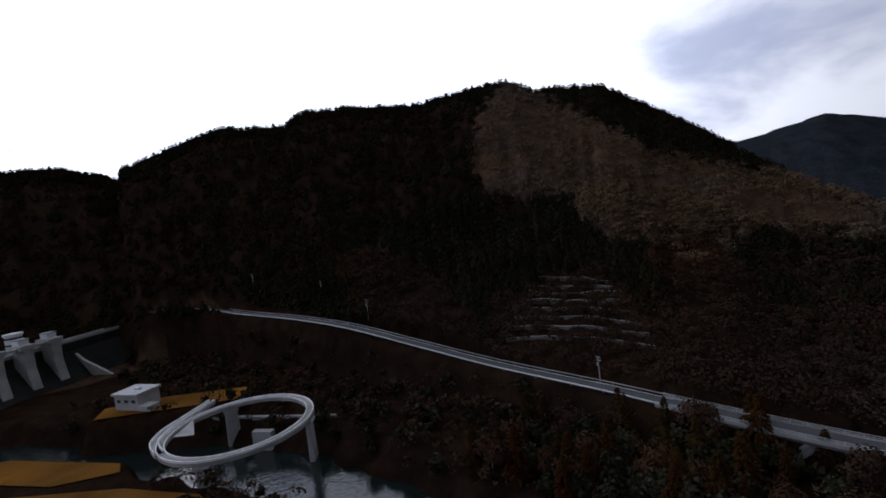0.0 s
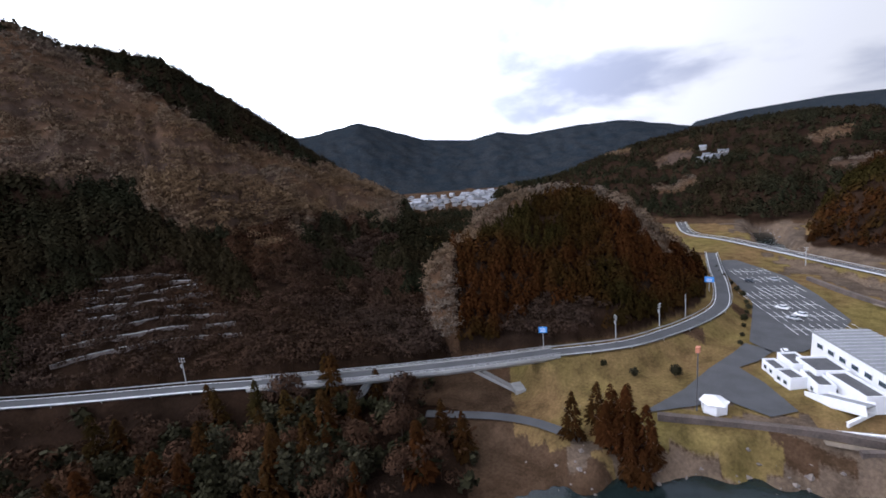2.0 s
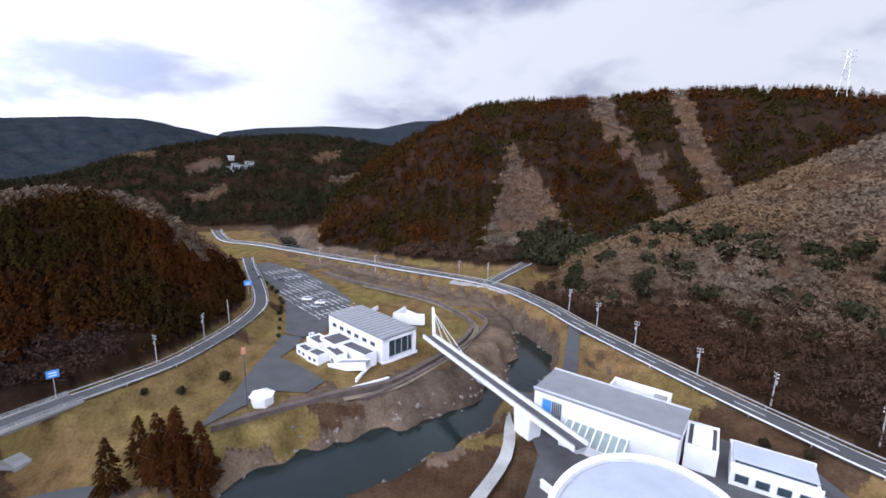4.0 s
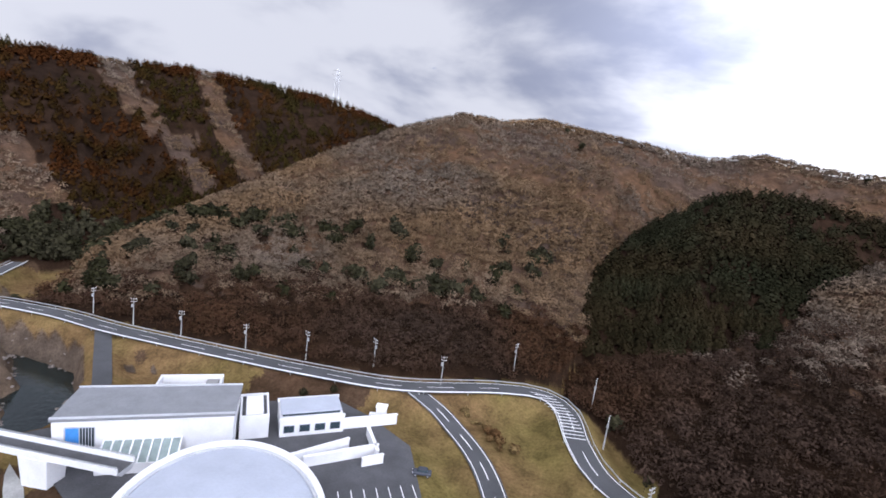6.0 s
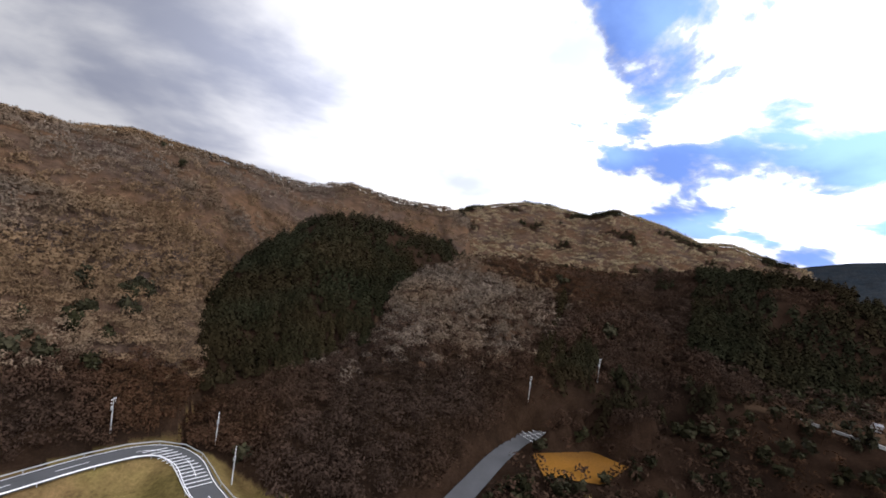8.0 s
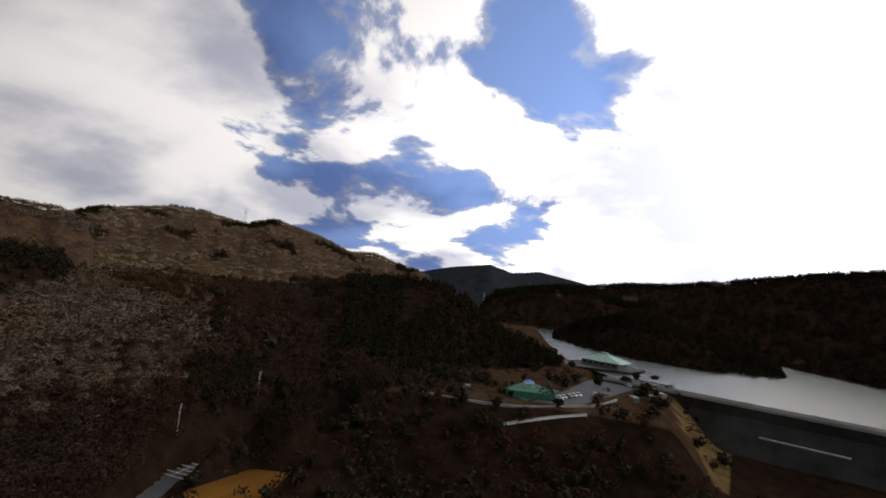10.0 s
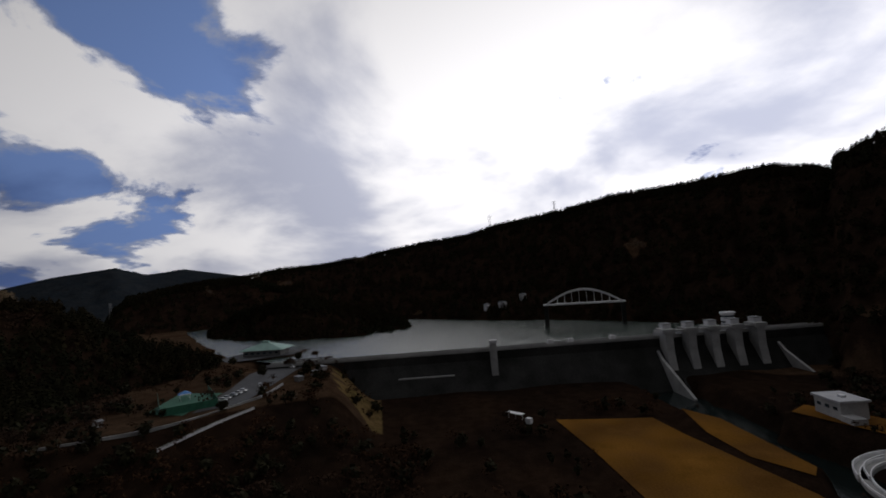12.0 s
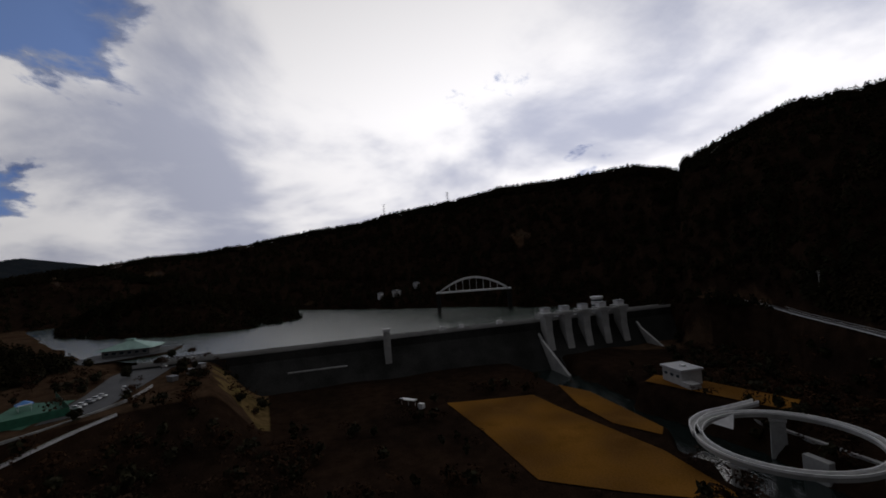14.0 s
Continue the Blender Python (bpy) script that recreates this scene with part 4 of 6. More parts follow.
def build_arch_bridge():
    L, Rr, rise = 62.0, 428.0, 12.0
    a0, a1 = radians(-62.7), radians(-54.2)
    p, q = Vector((Rr * math.sin(a0), Rr * math.cos(a0), 33)), Vector((Rr * math.sin(a1), Rr * math.cos(a1), 30))
    turn = math.degrees(math.atan2(q.y - p.y, q.x - p.x))
    L = (q - p).to_2d().length
    br = thing("arch_bridge", p.x, p.y, 37.5, turn, "white steel tied-arch road bridge across the lake", "bridge")
    box("deck", br, M_PAINT, (L + 6, 7, 1.4), (L / 2, 0, 0), bevel=0.1)
    for side in (-3.2, 3.2):
        arc = [(L * k / 20, side * (1 - 0.25 * math.sin(math.pi * k / 20)), 1 + rise * math.sin(math.pi * k / 20) ** 0.9) for k in range(21)]
        part("arch_rib", sweep_bm(arc, rect(-0.7, 0.7, -0.9, 0.9)), M_PAINT, br)
        for k in range(3, 18, 2):
            tube("hanger", br, M_PAINT, (L * k / 20, side, 0.6), arc[k], 0.16, sides=5)
    for k in (7, 10, 13):
        z = 1 + rise * math.sin(math.pi * k / 20) ** 0.9
        box("cross_brace", br, M_PAINT, (0.8, 5.6, 0.7), (L * k / 20, 0, z - 0.3), bevel=0.05)
    for x in (-1, L + 1):
        # abutments use the concrete with shade painted in
        box("abutment", br, M_DAM_SHADED, (3.4, 7.5, 26), (x, 0, -26), bevel=0.1)


# ---- ring bridge below the dam ----
def build_ring_bridge():
    cx, cy, z, R0 = -74.5, 149.0, 8.0, 22.8
    rb = thing("ring_footbridge", cx, cy, 0, 0, "circular pale concrete footbridge over the stilling pool", "bridge")
    ring = [(R0 * math.cos(a), R0 * math.sin(a), z) for a in np.linspace(0, 2 * math.pi, 72, endpoint=False)]
    part("deck", sweep_bm(ring, rect(-1.2, 1.2, -1.1, 0.0), True), M_CONCRETE, rb)
    for name, off in (("inner_parapet", 1.1), ("outer_parapet", -1.1)):
        part(name, sweep_bm(ring, rect(off - 0.14, off + 0.14, 0.0, 0.7), True), M_PAINT, rb)
    for deg in (-92, 122, 2):
        a = radians(deg)
        x, y = R0 * math.cos(a), R0 * math.sin(a)
        box("pier", rb, M_PIER, (5.2, 1.8, 16.5), (x, y, -10), deg + 90, bevel=0.15, top=0.8)
        box("pier_cap", rb, M_PIER, (5.0, 3.0, 1.0), (x, y, z - 2.4), deg + 90, bevel=0.1)
    arc = curve_points([(-R0 * 0.78, -R0 * 0.66, z), (-R0 * 1.04, -R0 * 0.34, z), (-R0 * 1.13, 2, z), (-R0 * 1.06, 12, z), (-R0 * 0.97, 26, z)], 2)
    part("ramp", sweep_bm(arc, rect(-1.2, 1.2, -1.0, 0.0)), M_PIER, rb)
    part("ramp_parapet", sweep_bm(arc, rect(1.0, 1.3, 0, 1.0)), M_PAINT, rb)
    part("ramp_parapet", sweep_bm(arc, rect(-1.3, -1.0, 0, 1.0)), M_PAINT, rb)
    bm = bmesh.new()
    vs = [bm.verts.new(v) for v in ((-20, -4, z + 0.2), (-13.5, -3.2, z - 0.3), (-17.0, 3.5, z + 2.2))]
    bm.faces.new(vs)
    bmesh.ops.solidify(bm, geom=bm.faces[:], thickness=0.25)
    part("canopy", bm, M_PAINT, rb, "white three-cornered canopy")
    pool = thing("stilling_pool_wall", cx, cy, 0, 0, "pale concrete side walls of the stilling pool", "wall")
    box("wall_panel", pool, M_PIER, (70, 1.4, 10), (-6, 24, -9), -14, bevel=0.1)
    # this panel takes the shade-darkened concrete, the one above the pale
    box("wall_panel", pool, M_DAM_SHADED, (84, 1.4, 8), (-4, -26, -8.6), -20, bevel=0.1)
    box("weir_block", pool, M_PIER, (8, 2.5, 9), (2, 12, -9), -14, bevel=0.15)
    wb = thing("valve_house", -135, 189, 5.4, -18, "flat-roofed white concrete valve house on the river bank", "building")
    box("wall", wb, M_PIER, (13, 10, 6.2), (0, 0, 0), bevel=0.1)
    box("roof", wb, M_TRIM, (14.4, 11.4, 0.9), (0, 0, 6.2), bevel=0.1)
    box("roof_vent", wb, M_WHITE, (2.4, 1.6, 0.8), (1, 0, 7.1), bevel=0.08)
    for k in range(3):
        box("window", wb, M_GLASS, (2.0, 0.15, 1.2), (-4 + k * 4, -5.03, 3.2), bevel=0.03)
    box("annex", wb, M_PIER, (6, 5, 2.2), (9.6, -3, 0), bevel=0.1)


# ---- road bridge over the side valley ----
def build_road_bridge():
    a, b = Vector((54, 123, 10.5)), Vector((123, 63.2, 6.2))
    pts = curve_points([tuple(a), tuple(a.lerp(b, 0.35) + Vector((-1.0, -1.4, 0))), tuple(a.lerp(b, 0.7) + Vector((-1.0, -1.2, 0))), tuple(b)], 3)
    rb = thing("road_bridge", 0, 0, 0, 0, "long concrete road bridge on slanted legs", "bridge")
    part("girder", sweep_bm(pts, ((-2.2, -1.7), (2.2, -1.7), (3.3, -0.5), (3.3, 0.0), (-3.3, 0.0), (-3.3, -0.5))), M_CONCRETE, rb)
    part("carriageway", sweep_bm(pts, rect(-2.7, 2.7, 0.0, 0.06)), M_ASPHALT, rb)
    for off in (-3.1, 3.1):
        part("kerb", sweep_bm(pts, rect(off - 0.22, off + 0.22, 0.0, 0.3)), M_CONCRETE, rb)
        for h in (0.65, 1.05):
            part("rail", sweep_bm(pts, rect(off - 0.06, off + 0.06, h - 0.05, h + 0.05)), M_STEEL, rb)
    post = box_bm(0.14, 0.14, 0.9, bevel=0.0)
    first = part("post", post, M_STEEL, rb)
    n = len(pts)
    for k in range(1, n - 1):
        dd = (pts[k + 1] - pts[k - 1]).to_2d().normalized()
        for off in (-3.1, 3.1):
            p = pts[k] + Vector((-dd.y * off, dd.x * off, 0.2))
            o = first if k == 1 and off < 0 else new("post", first.data)
            o.parent, o.location = rb, p
    d = (b - a).normalized()
    for f, foot in ((0.38, 0.29), (0.70, 0.86)):
        top, low = a.lerp(b, f) + Vector((0, 0, -1.8)), a.lerp(b, foot)
        low.z = ground_at(low.x, low.y) - 1.0
        turn = math.degrees(math.atan2(d.y, d.x))
        bm = bmesh.new()
        nrm = Vector((-d.y, d.x, 0)).normalized()
        rows = []
        for p, w, t in ((top, 2.2, 0.9), (low, 2.0, 0.7)):
            rows.append([bm.verts.new(p + nrm * (w * s1) + Vector((d.x, d.y, 0)) * (t * s2)) for s1, s2 in ((-1, -1), (1, -1), (1, 1), (-1, 1))])
        for k in range(4):
            bm.faces.new((rows[0][k], rows[0][(k + 1) % 4], rows[1][(k + 1) % 4], rows[1][k]))
        bm.faces.new(rows[0]), bm.faces.new(rows[1][::-1])
        bmesh.ops.recalc_face_normals(bm, faces=bm.faces)
        part("slanted_leg", bm, M_CONCRETE, rb)
        box("footing", rb, M_CONCRETE, (3.4, 5.4, 1.8), (low.x, low.y, low.z), turn, bevel=0.1)
    for p in (a, b):
        box("abutment", rb, M_CONCRETE, (3.0, 6.4, 7.5), (p.x, p.y, p.z - 8.6), math.degrees(math.atan2(d.y, d.x)), bevel=0.1)
    jb = thing("junction_bridge", 0, 0, 0, 0, "short concrete road bridge at the junction", "bridge")
    jp = curve_points([(226, -62, 3.6), (212, -76, 4.2), (196, -83, 4.5)], 3)
    part("girder", sweep_bm(jp, rect(-4.6, 4.6, -1.6, -0.4)), M_CONCRETE, jb)
    for x, y in ((221, -66), (203, -79)):
        box("pier", jb, M_CONCRETE, (2.2, 6, 10), (x, y, -7.5), 45, bevel=0.1)


def guard_rail(name, pts, off, step=6, label="white roadside guard rail with steel posts"):
    """A low barrier along one side of a road: a rail and its posts."""
    P = curve_points(pts, step)
    g = thing(name, 0, 0, 0, 0, label, "guard rail", "guard rails")
    line = []
    for k, p in enumerate(P):
        d = (P[min(k + 1, len(P) - 1)] - P[max(k - 1, 0)]).to_2d().normalized()
        line.append(p + Vector((-d.y * off, d.x * off, 0)))
    mid = line[len(line) // 2]
    near_side = mid.to_2d().length < P[len(P) // 2].to_2d().length
    part("rail", sweep_bm(line, rect(-0.06, 0.06, 0.5, 0.78)), M_PAINT if near_side else M_STEEL, g)
    first = None
    for p in line[::2]:
        if first is None:
            first = o = part("post", box_bm(0.15, 0.15, 1.0, bevel=0.0), M_STEEL, g)
        else:
            o = new("post", first.data)
        o.parent, o.location = g, p + Vector((0, 0, -0.3))


def line_strip(pts, off, width, dash=None, name="road_marking"):
    """White paint on a road, whole or dashed."""
    P = curve_points(pts, 2.5)
    verts, faces = [], []
    for k, p in enumerate(P):
        d = (P[min(k + 1, len(P) - 1)] - P[max(k - 1, 0)]).to_2d().normalized()
        nrm = Vector((-d.y, d.x, 0))
        for s in (-1, 1):
            verts.append(p + nrm * (off + s * width / 2) + Vector((0, 0, 0.05)))
        if k and (not dash or k % dash < dash / 2):
            faces.append((2 * k - 2, 2 * k - 1, 2 * k + 1, 2 * k))
    tagged(add_mesh(name, verts, faces, M_PAINT), "worn white painted road line", "road marking", kind="structure")


build_dam()
build_arch_bridge()
build_ring_bridge()
build_road_bridge()
for rn in ("park_road", "hill_road", "valley_road", "fork_road"):
    rp, half, _ = ROADS[rn]
    for off in (-half - 0.1, half + 0.1):
        guard_rail("guard_rail", rp, off)
    for off in (-half + 0.75, half - 0.75):
        line_strip(rp, off, 0.22)
    if rn == "valley_road":
        line_strip(rp, 0, 0.2, 6)
line_strip(ROADS["branch_road"][0], 0, 0.25, 4)
line_strip(ROADS["branch_road"][0], 2.4, 0.2)
line_strip(ROADS["branch_road"][0], -2.4, 0.2)
for k in range(14):
    a = k / 13
    px, py, pz = Vector((16, -137, 4.8)).lerp(Vector((4, -119, 4.1)), a)
    bow = 3.2 * math.sin(a * math.pi)
    tagged(add_mesh("road_marking", [(px - bow * 0.5 + sx * c - 0.0, py - bow * 0.3 + sy * c, pz + 0.06) for sx, sy, c in ((2.6, 0.9, 1), (2.7, 1.3, 1), (-2.6, -0.7, 1), (-2.7, -1.1, 1))], [(0, 1, 2, 3)], M_PAINT),
           "white slow-down bar painted on the bend", "road marking", kind="structure")


# ---- halls in the park ----
def window_row(parent, n, x0, dx, y, z, w, h, turn=0.0):
    for k in range(n):
        fr = box("window", parent, M_TRIM, (w, 0.16, h), (x0 + k * dx, y, z), turn, bevel=0.02)
        part("pane", box_bm(w - 0.3, 0.06, h - 0.3, x0 + k * dx, y - 0.09 if y < 0 else y + 0.09, z + 0.15, turn, 0.0), M_GLASS, fr)


def build_visitor_hall():
    h = thing("visitor_hall", 157.8, -12.8, 0.2, 32, "long white hall with a grey flat roof", "building")
    # local +x runs away from the river, local +y faces the car park side
    box("wall", h, M_WHITE, (32, 0.5, 8), (0, -7.2, 0), bevel=0.05)
    box("wall", h, M_WHITE, (32, 0.5, 8), (0, 7.2, 0), bevel=0.05)
    box("end_wall", h, M_WHITE, (0.5, 14.4, 8), (15.8, 0, 0), bevel=0.05)
    box("roof", h, M_ROOF, (32.6, 15.0, 0.7), (0, 0, 8), bevel=0.1)
    box("plinth", h, M_WHITE, (33, 15.4, 0.8), (0, 0, -0.5), bevel=0.05)
    for y0, w in ((-6.6, 1.4), (6.0, 2.8)):
        box("gable_pier", h, M_WHITE, (0.6, w, 7.6), (-15.8, y0, 0.3), bevel=0.05)
    box("lintel", h, M_WHITE, (0.6, 14.4, 1.1), (-15.8, 0, 6.9), bevel=0.05)
    g = box("glazing", h, M_GLASS, (0.15, 11.4, 6.0), (-14.6, -0.6, 0.6), bevel=0.02, label="deep-set dark glass end wall")
    for k in range(4):
        box("mullion", h, M_TRIM, (0.2, 0.18, 6.0), (-14.75, -4.6 + k * 2.8, 0.6), bevel=0.0)
    window_row(h, 6, -11, 4.6, 7.5, 4.6, 2.6, 1.5)
    for k in range(15):
        box("roof_seam", h, M_TRIM, (0.12, 15.0, 0.12), (-15 + k * 2.15, 0, 8.7), bevel=0.0)
    # low wings in front
    for i, (x, y, sx, sy, sz, t) in enumerate(((-9, 12, 13, 5, 4.2, 4), (2, 13, 9, 8, 4.4, 0), (-4, 17.5, 9, 4, 3.4, -6), (7, 17, 8, 5, 3.8, 0), (-0.5, 22, 6, 4.5, 3.0, 8), (6, 22.5, 7, 3.5, 2.6, 0))):
        w = thing("hall_wing", 0, 0, 0, 0, "low white wing with a parapet and dark flat roof", "building", "hall wings")
        w.matrix_world = pose(157.8, -12.8, 0.2, 0, 0, 32) @ pose(x, y, 0, 0, 0, t)
        box("wall", w, M_WHITE, (sx, sy, sz), bevel=0.06)
        box("roof", w, M_PAVING, (sx - 0.8, sy - 0.8, 0.12), (0, 0, sz), bevel=0.0)
        for s in (-1, 1):
            box("parapet", w, M_WHITE, (sx, 0.3, 0.6), (0, s * (sy / 2 - 0.15), sz), bevel=0.03)
            box("parapet", w, M_WHITE, (0.3, sy - 0.6, 0.6), (s * (sx / 2 - 0.15), 0, sz), bevel=0.03)
        window_row(w, 2, -sx * 0.2, sx * 0.4, sy / 2 + 0.02, 1.0, 1.4, 1.2)
    # slanting ramp roof between the wings
    rp = thing("sloping_canopy", 0, 0, 0, 0, "grey sloping entrance roof with white edges", "canopy")
    rp.matrix_world = pose(157.8, -12.8, 0.2, 0, 0, 32) @ pose(-12.5, 17.5, 0.3, 0, 12, 24)
    box("slab", rp, M_ROOF, (14, 3.0, 0.3), (0, 0, 1.9), bevel=0.05)
    for s in (-1.6, 1.6):
        box("edge_wall", rp, M_WHITE, (14, 0.3, 2.6), (0, s, 0), bevel=0.04)
    tri = thing("triangular_frame", 173, -29, 1.0, 35, "white three-cornered open wall sculpture", "sculpture")
    corner = [Vector((-6, -3, 0)), Vector((6, -4, 0)), Vector((3.5, 5, 0))]
    for k in range(3):
        a, b = corner[k], corner[(k + 1) % 3]
        m, t = (a + b) / 2, math.degrees(math.atan2(b.y - a.y, b.x - a.x))
        box("slab_wall", tri, M_WHITE, ((b - a).length, 0.6, 4.6 if k else 3.4), (m.x, m.y, 0), t, bevel=0.05)
    bar = thing("entrance_wall", 186, -14, 0.4, -38, "long thin white free-standing garden wall", "wall")
    box("wall_slab", bar, M_WHITE, (15, 0.5, 2.2), bevel=0.05)
    for x, y, l, t in ((134.5, -8.5, 10.5, -29), (127.5, -9, 14.5, -70)):
        gw = thing("garden_wall", x, y, ground_at(x, y) - 0.2, t, "low white wall edging the lawn path", "wall", "garden walls")
        box("wall_slab", gw, M_WHITE, (l, 0.5, 1.1), bevel=0.04)
        box("coping", gw, M_PAINT, (l + 0.2, 0.7, 0.15), (0, 0, 1.1), bevel=0.02)


def build_footbridge():
    a, b = Vector((146.5, -31.5, 6.0)), Vector((76, -49.5, 8.5))
    fb = thing("footbridge", 0, 0, 0, 0, "straight white cable-stayed footbridge over the river", "bridge")
    pts = [a.lerp(b, k / 24) for k in range(25)]
    part("deck", sweep_bm(pts, ((-2.0, -0.3), (-1.0, -1.1), (1.0, -1.1), (2.0, -0.3), (2.0, 0), (-2.0, 0))), M_TRIM, fb)
    part("walkway", sweep_bm(pts, rect(-1.5, 1.5, 0.0, 0.08)), M_PAVING, fb)
    for off in (-1.9, 1.9):
        part("parapet", sweep_bm(pts, rect(off - 0.14, off + 0.14, -0.3, 0.9)), M_WHITE, fb)
        part("hand_rail", sweep_bm(pts, rect(off - 0.07, off + 0.07, 1.15, 1.27)), M_STEEL, fb)
    q = a.lerp(b, 0.76)
    gz = ground_at(q.x, q.y)
    box("river_pier", fb, M_WHITE, (5.5, 3.6, q.z - gz), (q.x, q.y, gz - 0.4), 14, bevel=0.1, top=1.15)
    q2 = a.lerp(b, 0.45)
    tube("under_stay", fb, M_STEEL, a.lerp(b, 0.3) + Vector((0, 0, -1)), q2 + Vector((0, 0, -2.6)), 0.12)
    tube("under_stay", fb, M_STEEL, q2 + Vector((0, 0, -2.6)), a.lerp(b, 0.62) + Vector((0, 0, -1)), 0.12)
    tube("under_strut", fb, M_WHITE, q2 + Vector((0, 0, -2.7)), q2 + Vector((0, 0, -0.8)), 0.2)
    base = Vector((149, -34.5, 1.0))
    bm = tube_bm(base, base + Vector((1.4, 0.6, 14)), 0.8, 0.45, 10)
    part("mast", bm, M_WHITE, fb, "leaning white mast")
    for k in range(4):
        box("mast_fin", fb, M_WHITE, (1.7, 0.3, 0.5), (base.x + 1.0 + k * 0.12, base.y + 0.5, base.z + 8.5 + k * 1.4), 20, bevel=0.04)
    for f in (0.10, 0.2, 0.3):
        tube("stay_cable", fb, M_PAINT, base + Vector((1.2, 0.5, 12.5)), a.lerp(b, f) + Vector((0, -1.9, 0.6)), 0.09, sides=5)


def build_museum():
    m = thing("exhibition_hall", 87.8, -63.5, 2.0, 40, "long white box hall with a grey roof", "building")
    # local +x to the river end; local +y faces the round hall
    box("wall", m, M_WHITE, (32.6, 12.8, 9.2), bevel=0.08)
    box("roof", m, M_ROOF, (33.2, 13.4, 0.6), (0, 0, 9.2), bevel=0.08)
    for s in (-1, 1):
        box("roof_edge", m, M_TRIM, (33.2, 0.35, 0.35), (0, s * 6.5, 9.8), bevel=0.03)
    w = box("window", m, M_TRIM, (5.2, 0.3, 5.4), (11.6, 6.45, 2.6), bevel=0.03, label="tall window with blue blinds")
    part("pane", box_bm(2.2, 0.1, 4.9, 12.8, 6.62, 2.85, 0, 0.0), M_BLUE, w)
    for k in range(5):
        part("blind_slat", box_bm(0.32, 0.12, 4.9, 9.3 + k * 0.5, 6.63, 2.85, 0, 0.0), M_GLASS, w)
    lean = thing("glass_lean_to", 0, 0, 0, 0, "glazed lean-to with white sloping ribs", "conservatory")
    lean.matrix_world = pose(87.8, -63.5, 2.0, 0, 0, 40) @ pose(0.5, 6.4, 0)
    bm = bmesh.new()
    vs = [bm.verts.new(v) for v in ((-7, 0, 4.6), (7, 0, 4.6), (7, 4.2, 2.2), (-7, 4.2, 2.2))]
    bm.faces.new(vs)
    part("glass_roof", bm, M_GLASS_PALE, lean)
    box("front_wall", lean, M_WHITE, (14.4, 0.4, 2.2), (0, 4.2, 0), bevel=0.04)
    for k in range(9):
        x = -7 + k * 1.75
        part("rib", sweep_bm([(x - 0.13, 0, 0), (x + 0.13, 0, 0)], ((0.0, 4.4), (0.0, 4.95), (4.45, 2.45), (4.45, 0.1), (4.2, 0.1), (4.2, 2.1))), M_WHITE, lean)
    box("roof_box", m, M_WHITE, (2.4, 1.8, 1.6), (-11.5, 8.0, 0), bevel=0.08)
    yard = thing("service_yard_wall", 98, -80, 3.4, 40, "white walled service yard behind the hall", "wall")
    for x, y, sx, sy, h in ((0, -3, 15, 0.5, 3.6), (-7.2, 0, 0.5, 6, 3.0), (7.2, 0, 0.5, 6, 3.6), (-3, 1, 0.5, 4, 2.4), (3, 3, 8, 0.5, 2.2)):
        box("wall_slab", yard, M_WHITE, (sx, sy, h), (x, y, 0), bevel=0.04)
    box("shed", yard, M_HOUSE, (3, 2.4, 2.4), (-5, -1.5, 0), bevel=0.05)


def build_round_hall():
    rh = thing("round_hall", 48.5, -45, 2.0, -41, "oval hall with a pale low metal dome", "building")
    A, B, n = 19.0, 15.2, 72
    oval = lambda k, s=1.0: (A * s * math.cos(2 * math.pi * k / n), B * s * math.sin(2 * math.pi * k / n))
    part("wall", prism_bm([oval(k, 0.97) for k in range(n)], 0, 11.2), M_WHITE, rh)
    rim = [(*oval(k), 11.2) for k in range(n)]
    part("rim", sweep_bm(rim, rect(-0.5, 0.5, -0.4, 0.9), True), M_WHITE, rh, "white raised roof rim")
    part("gutter", sweep_bm([(*oval(k, 0.955), 11.35) for k in range(n)], rect(-0.3, 0.3, 0.0, 0.3), True), M_TRIM, rh)
    bm = bmesh.new()
    rows = []
    for j in range(9):
        s = 0.94 * (1 - j / 9)
        rows.append([bm.verts.new((*oval(k, s), 11.3 + 1.5 * (1 - (s / 0.94) ** 2))) for k in range(n)])
    tip = bm.verts.new((0, 0, 12.8))
    for j in range(8):
        for k in range(n):
            bm.faces.new((rows[j][k], rows[j][(k + 1) % n], rows[j + 1][(k + 1) % n], rows[j + 1][k]))
    for k in range(n):
        bm.faces.new((rows[8][k], rows[8][(k + 1) % n], tip))
    for f in bm.faces:
        f.smooth = True
    part("dome", bm, M_DOME, rh, "pale blue-grey sheet metal dome")
    for k in range(0, n, 6):
        x, y = oval(k, 0.975)
        box("wall_fin", rh, M_TRIM, (0.4, 0.4, 10.6), (x, y, 0), 360 * k / n, bevel=0.03)


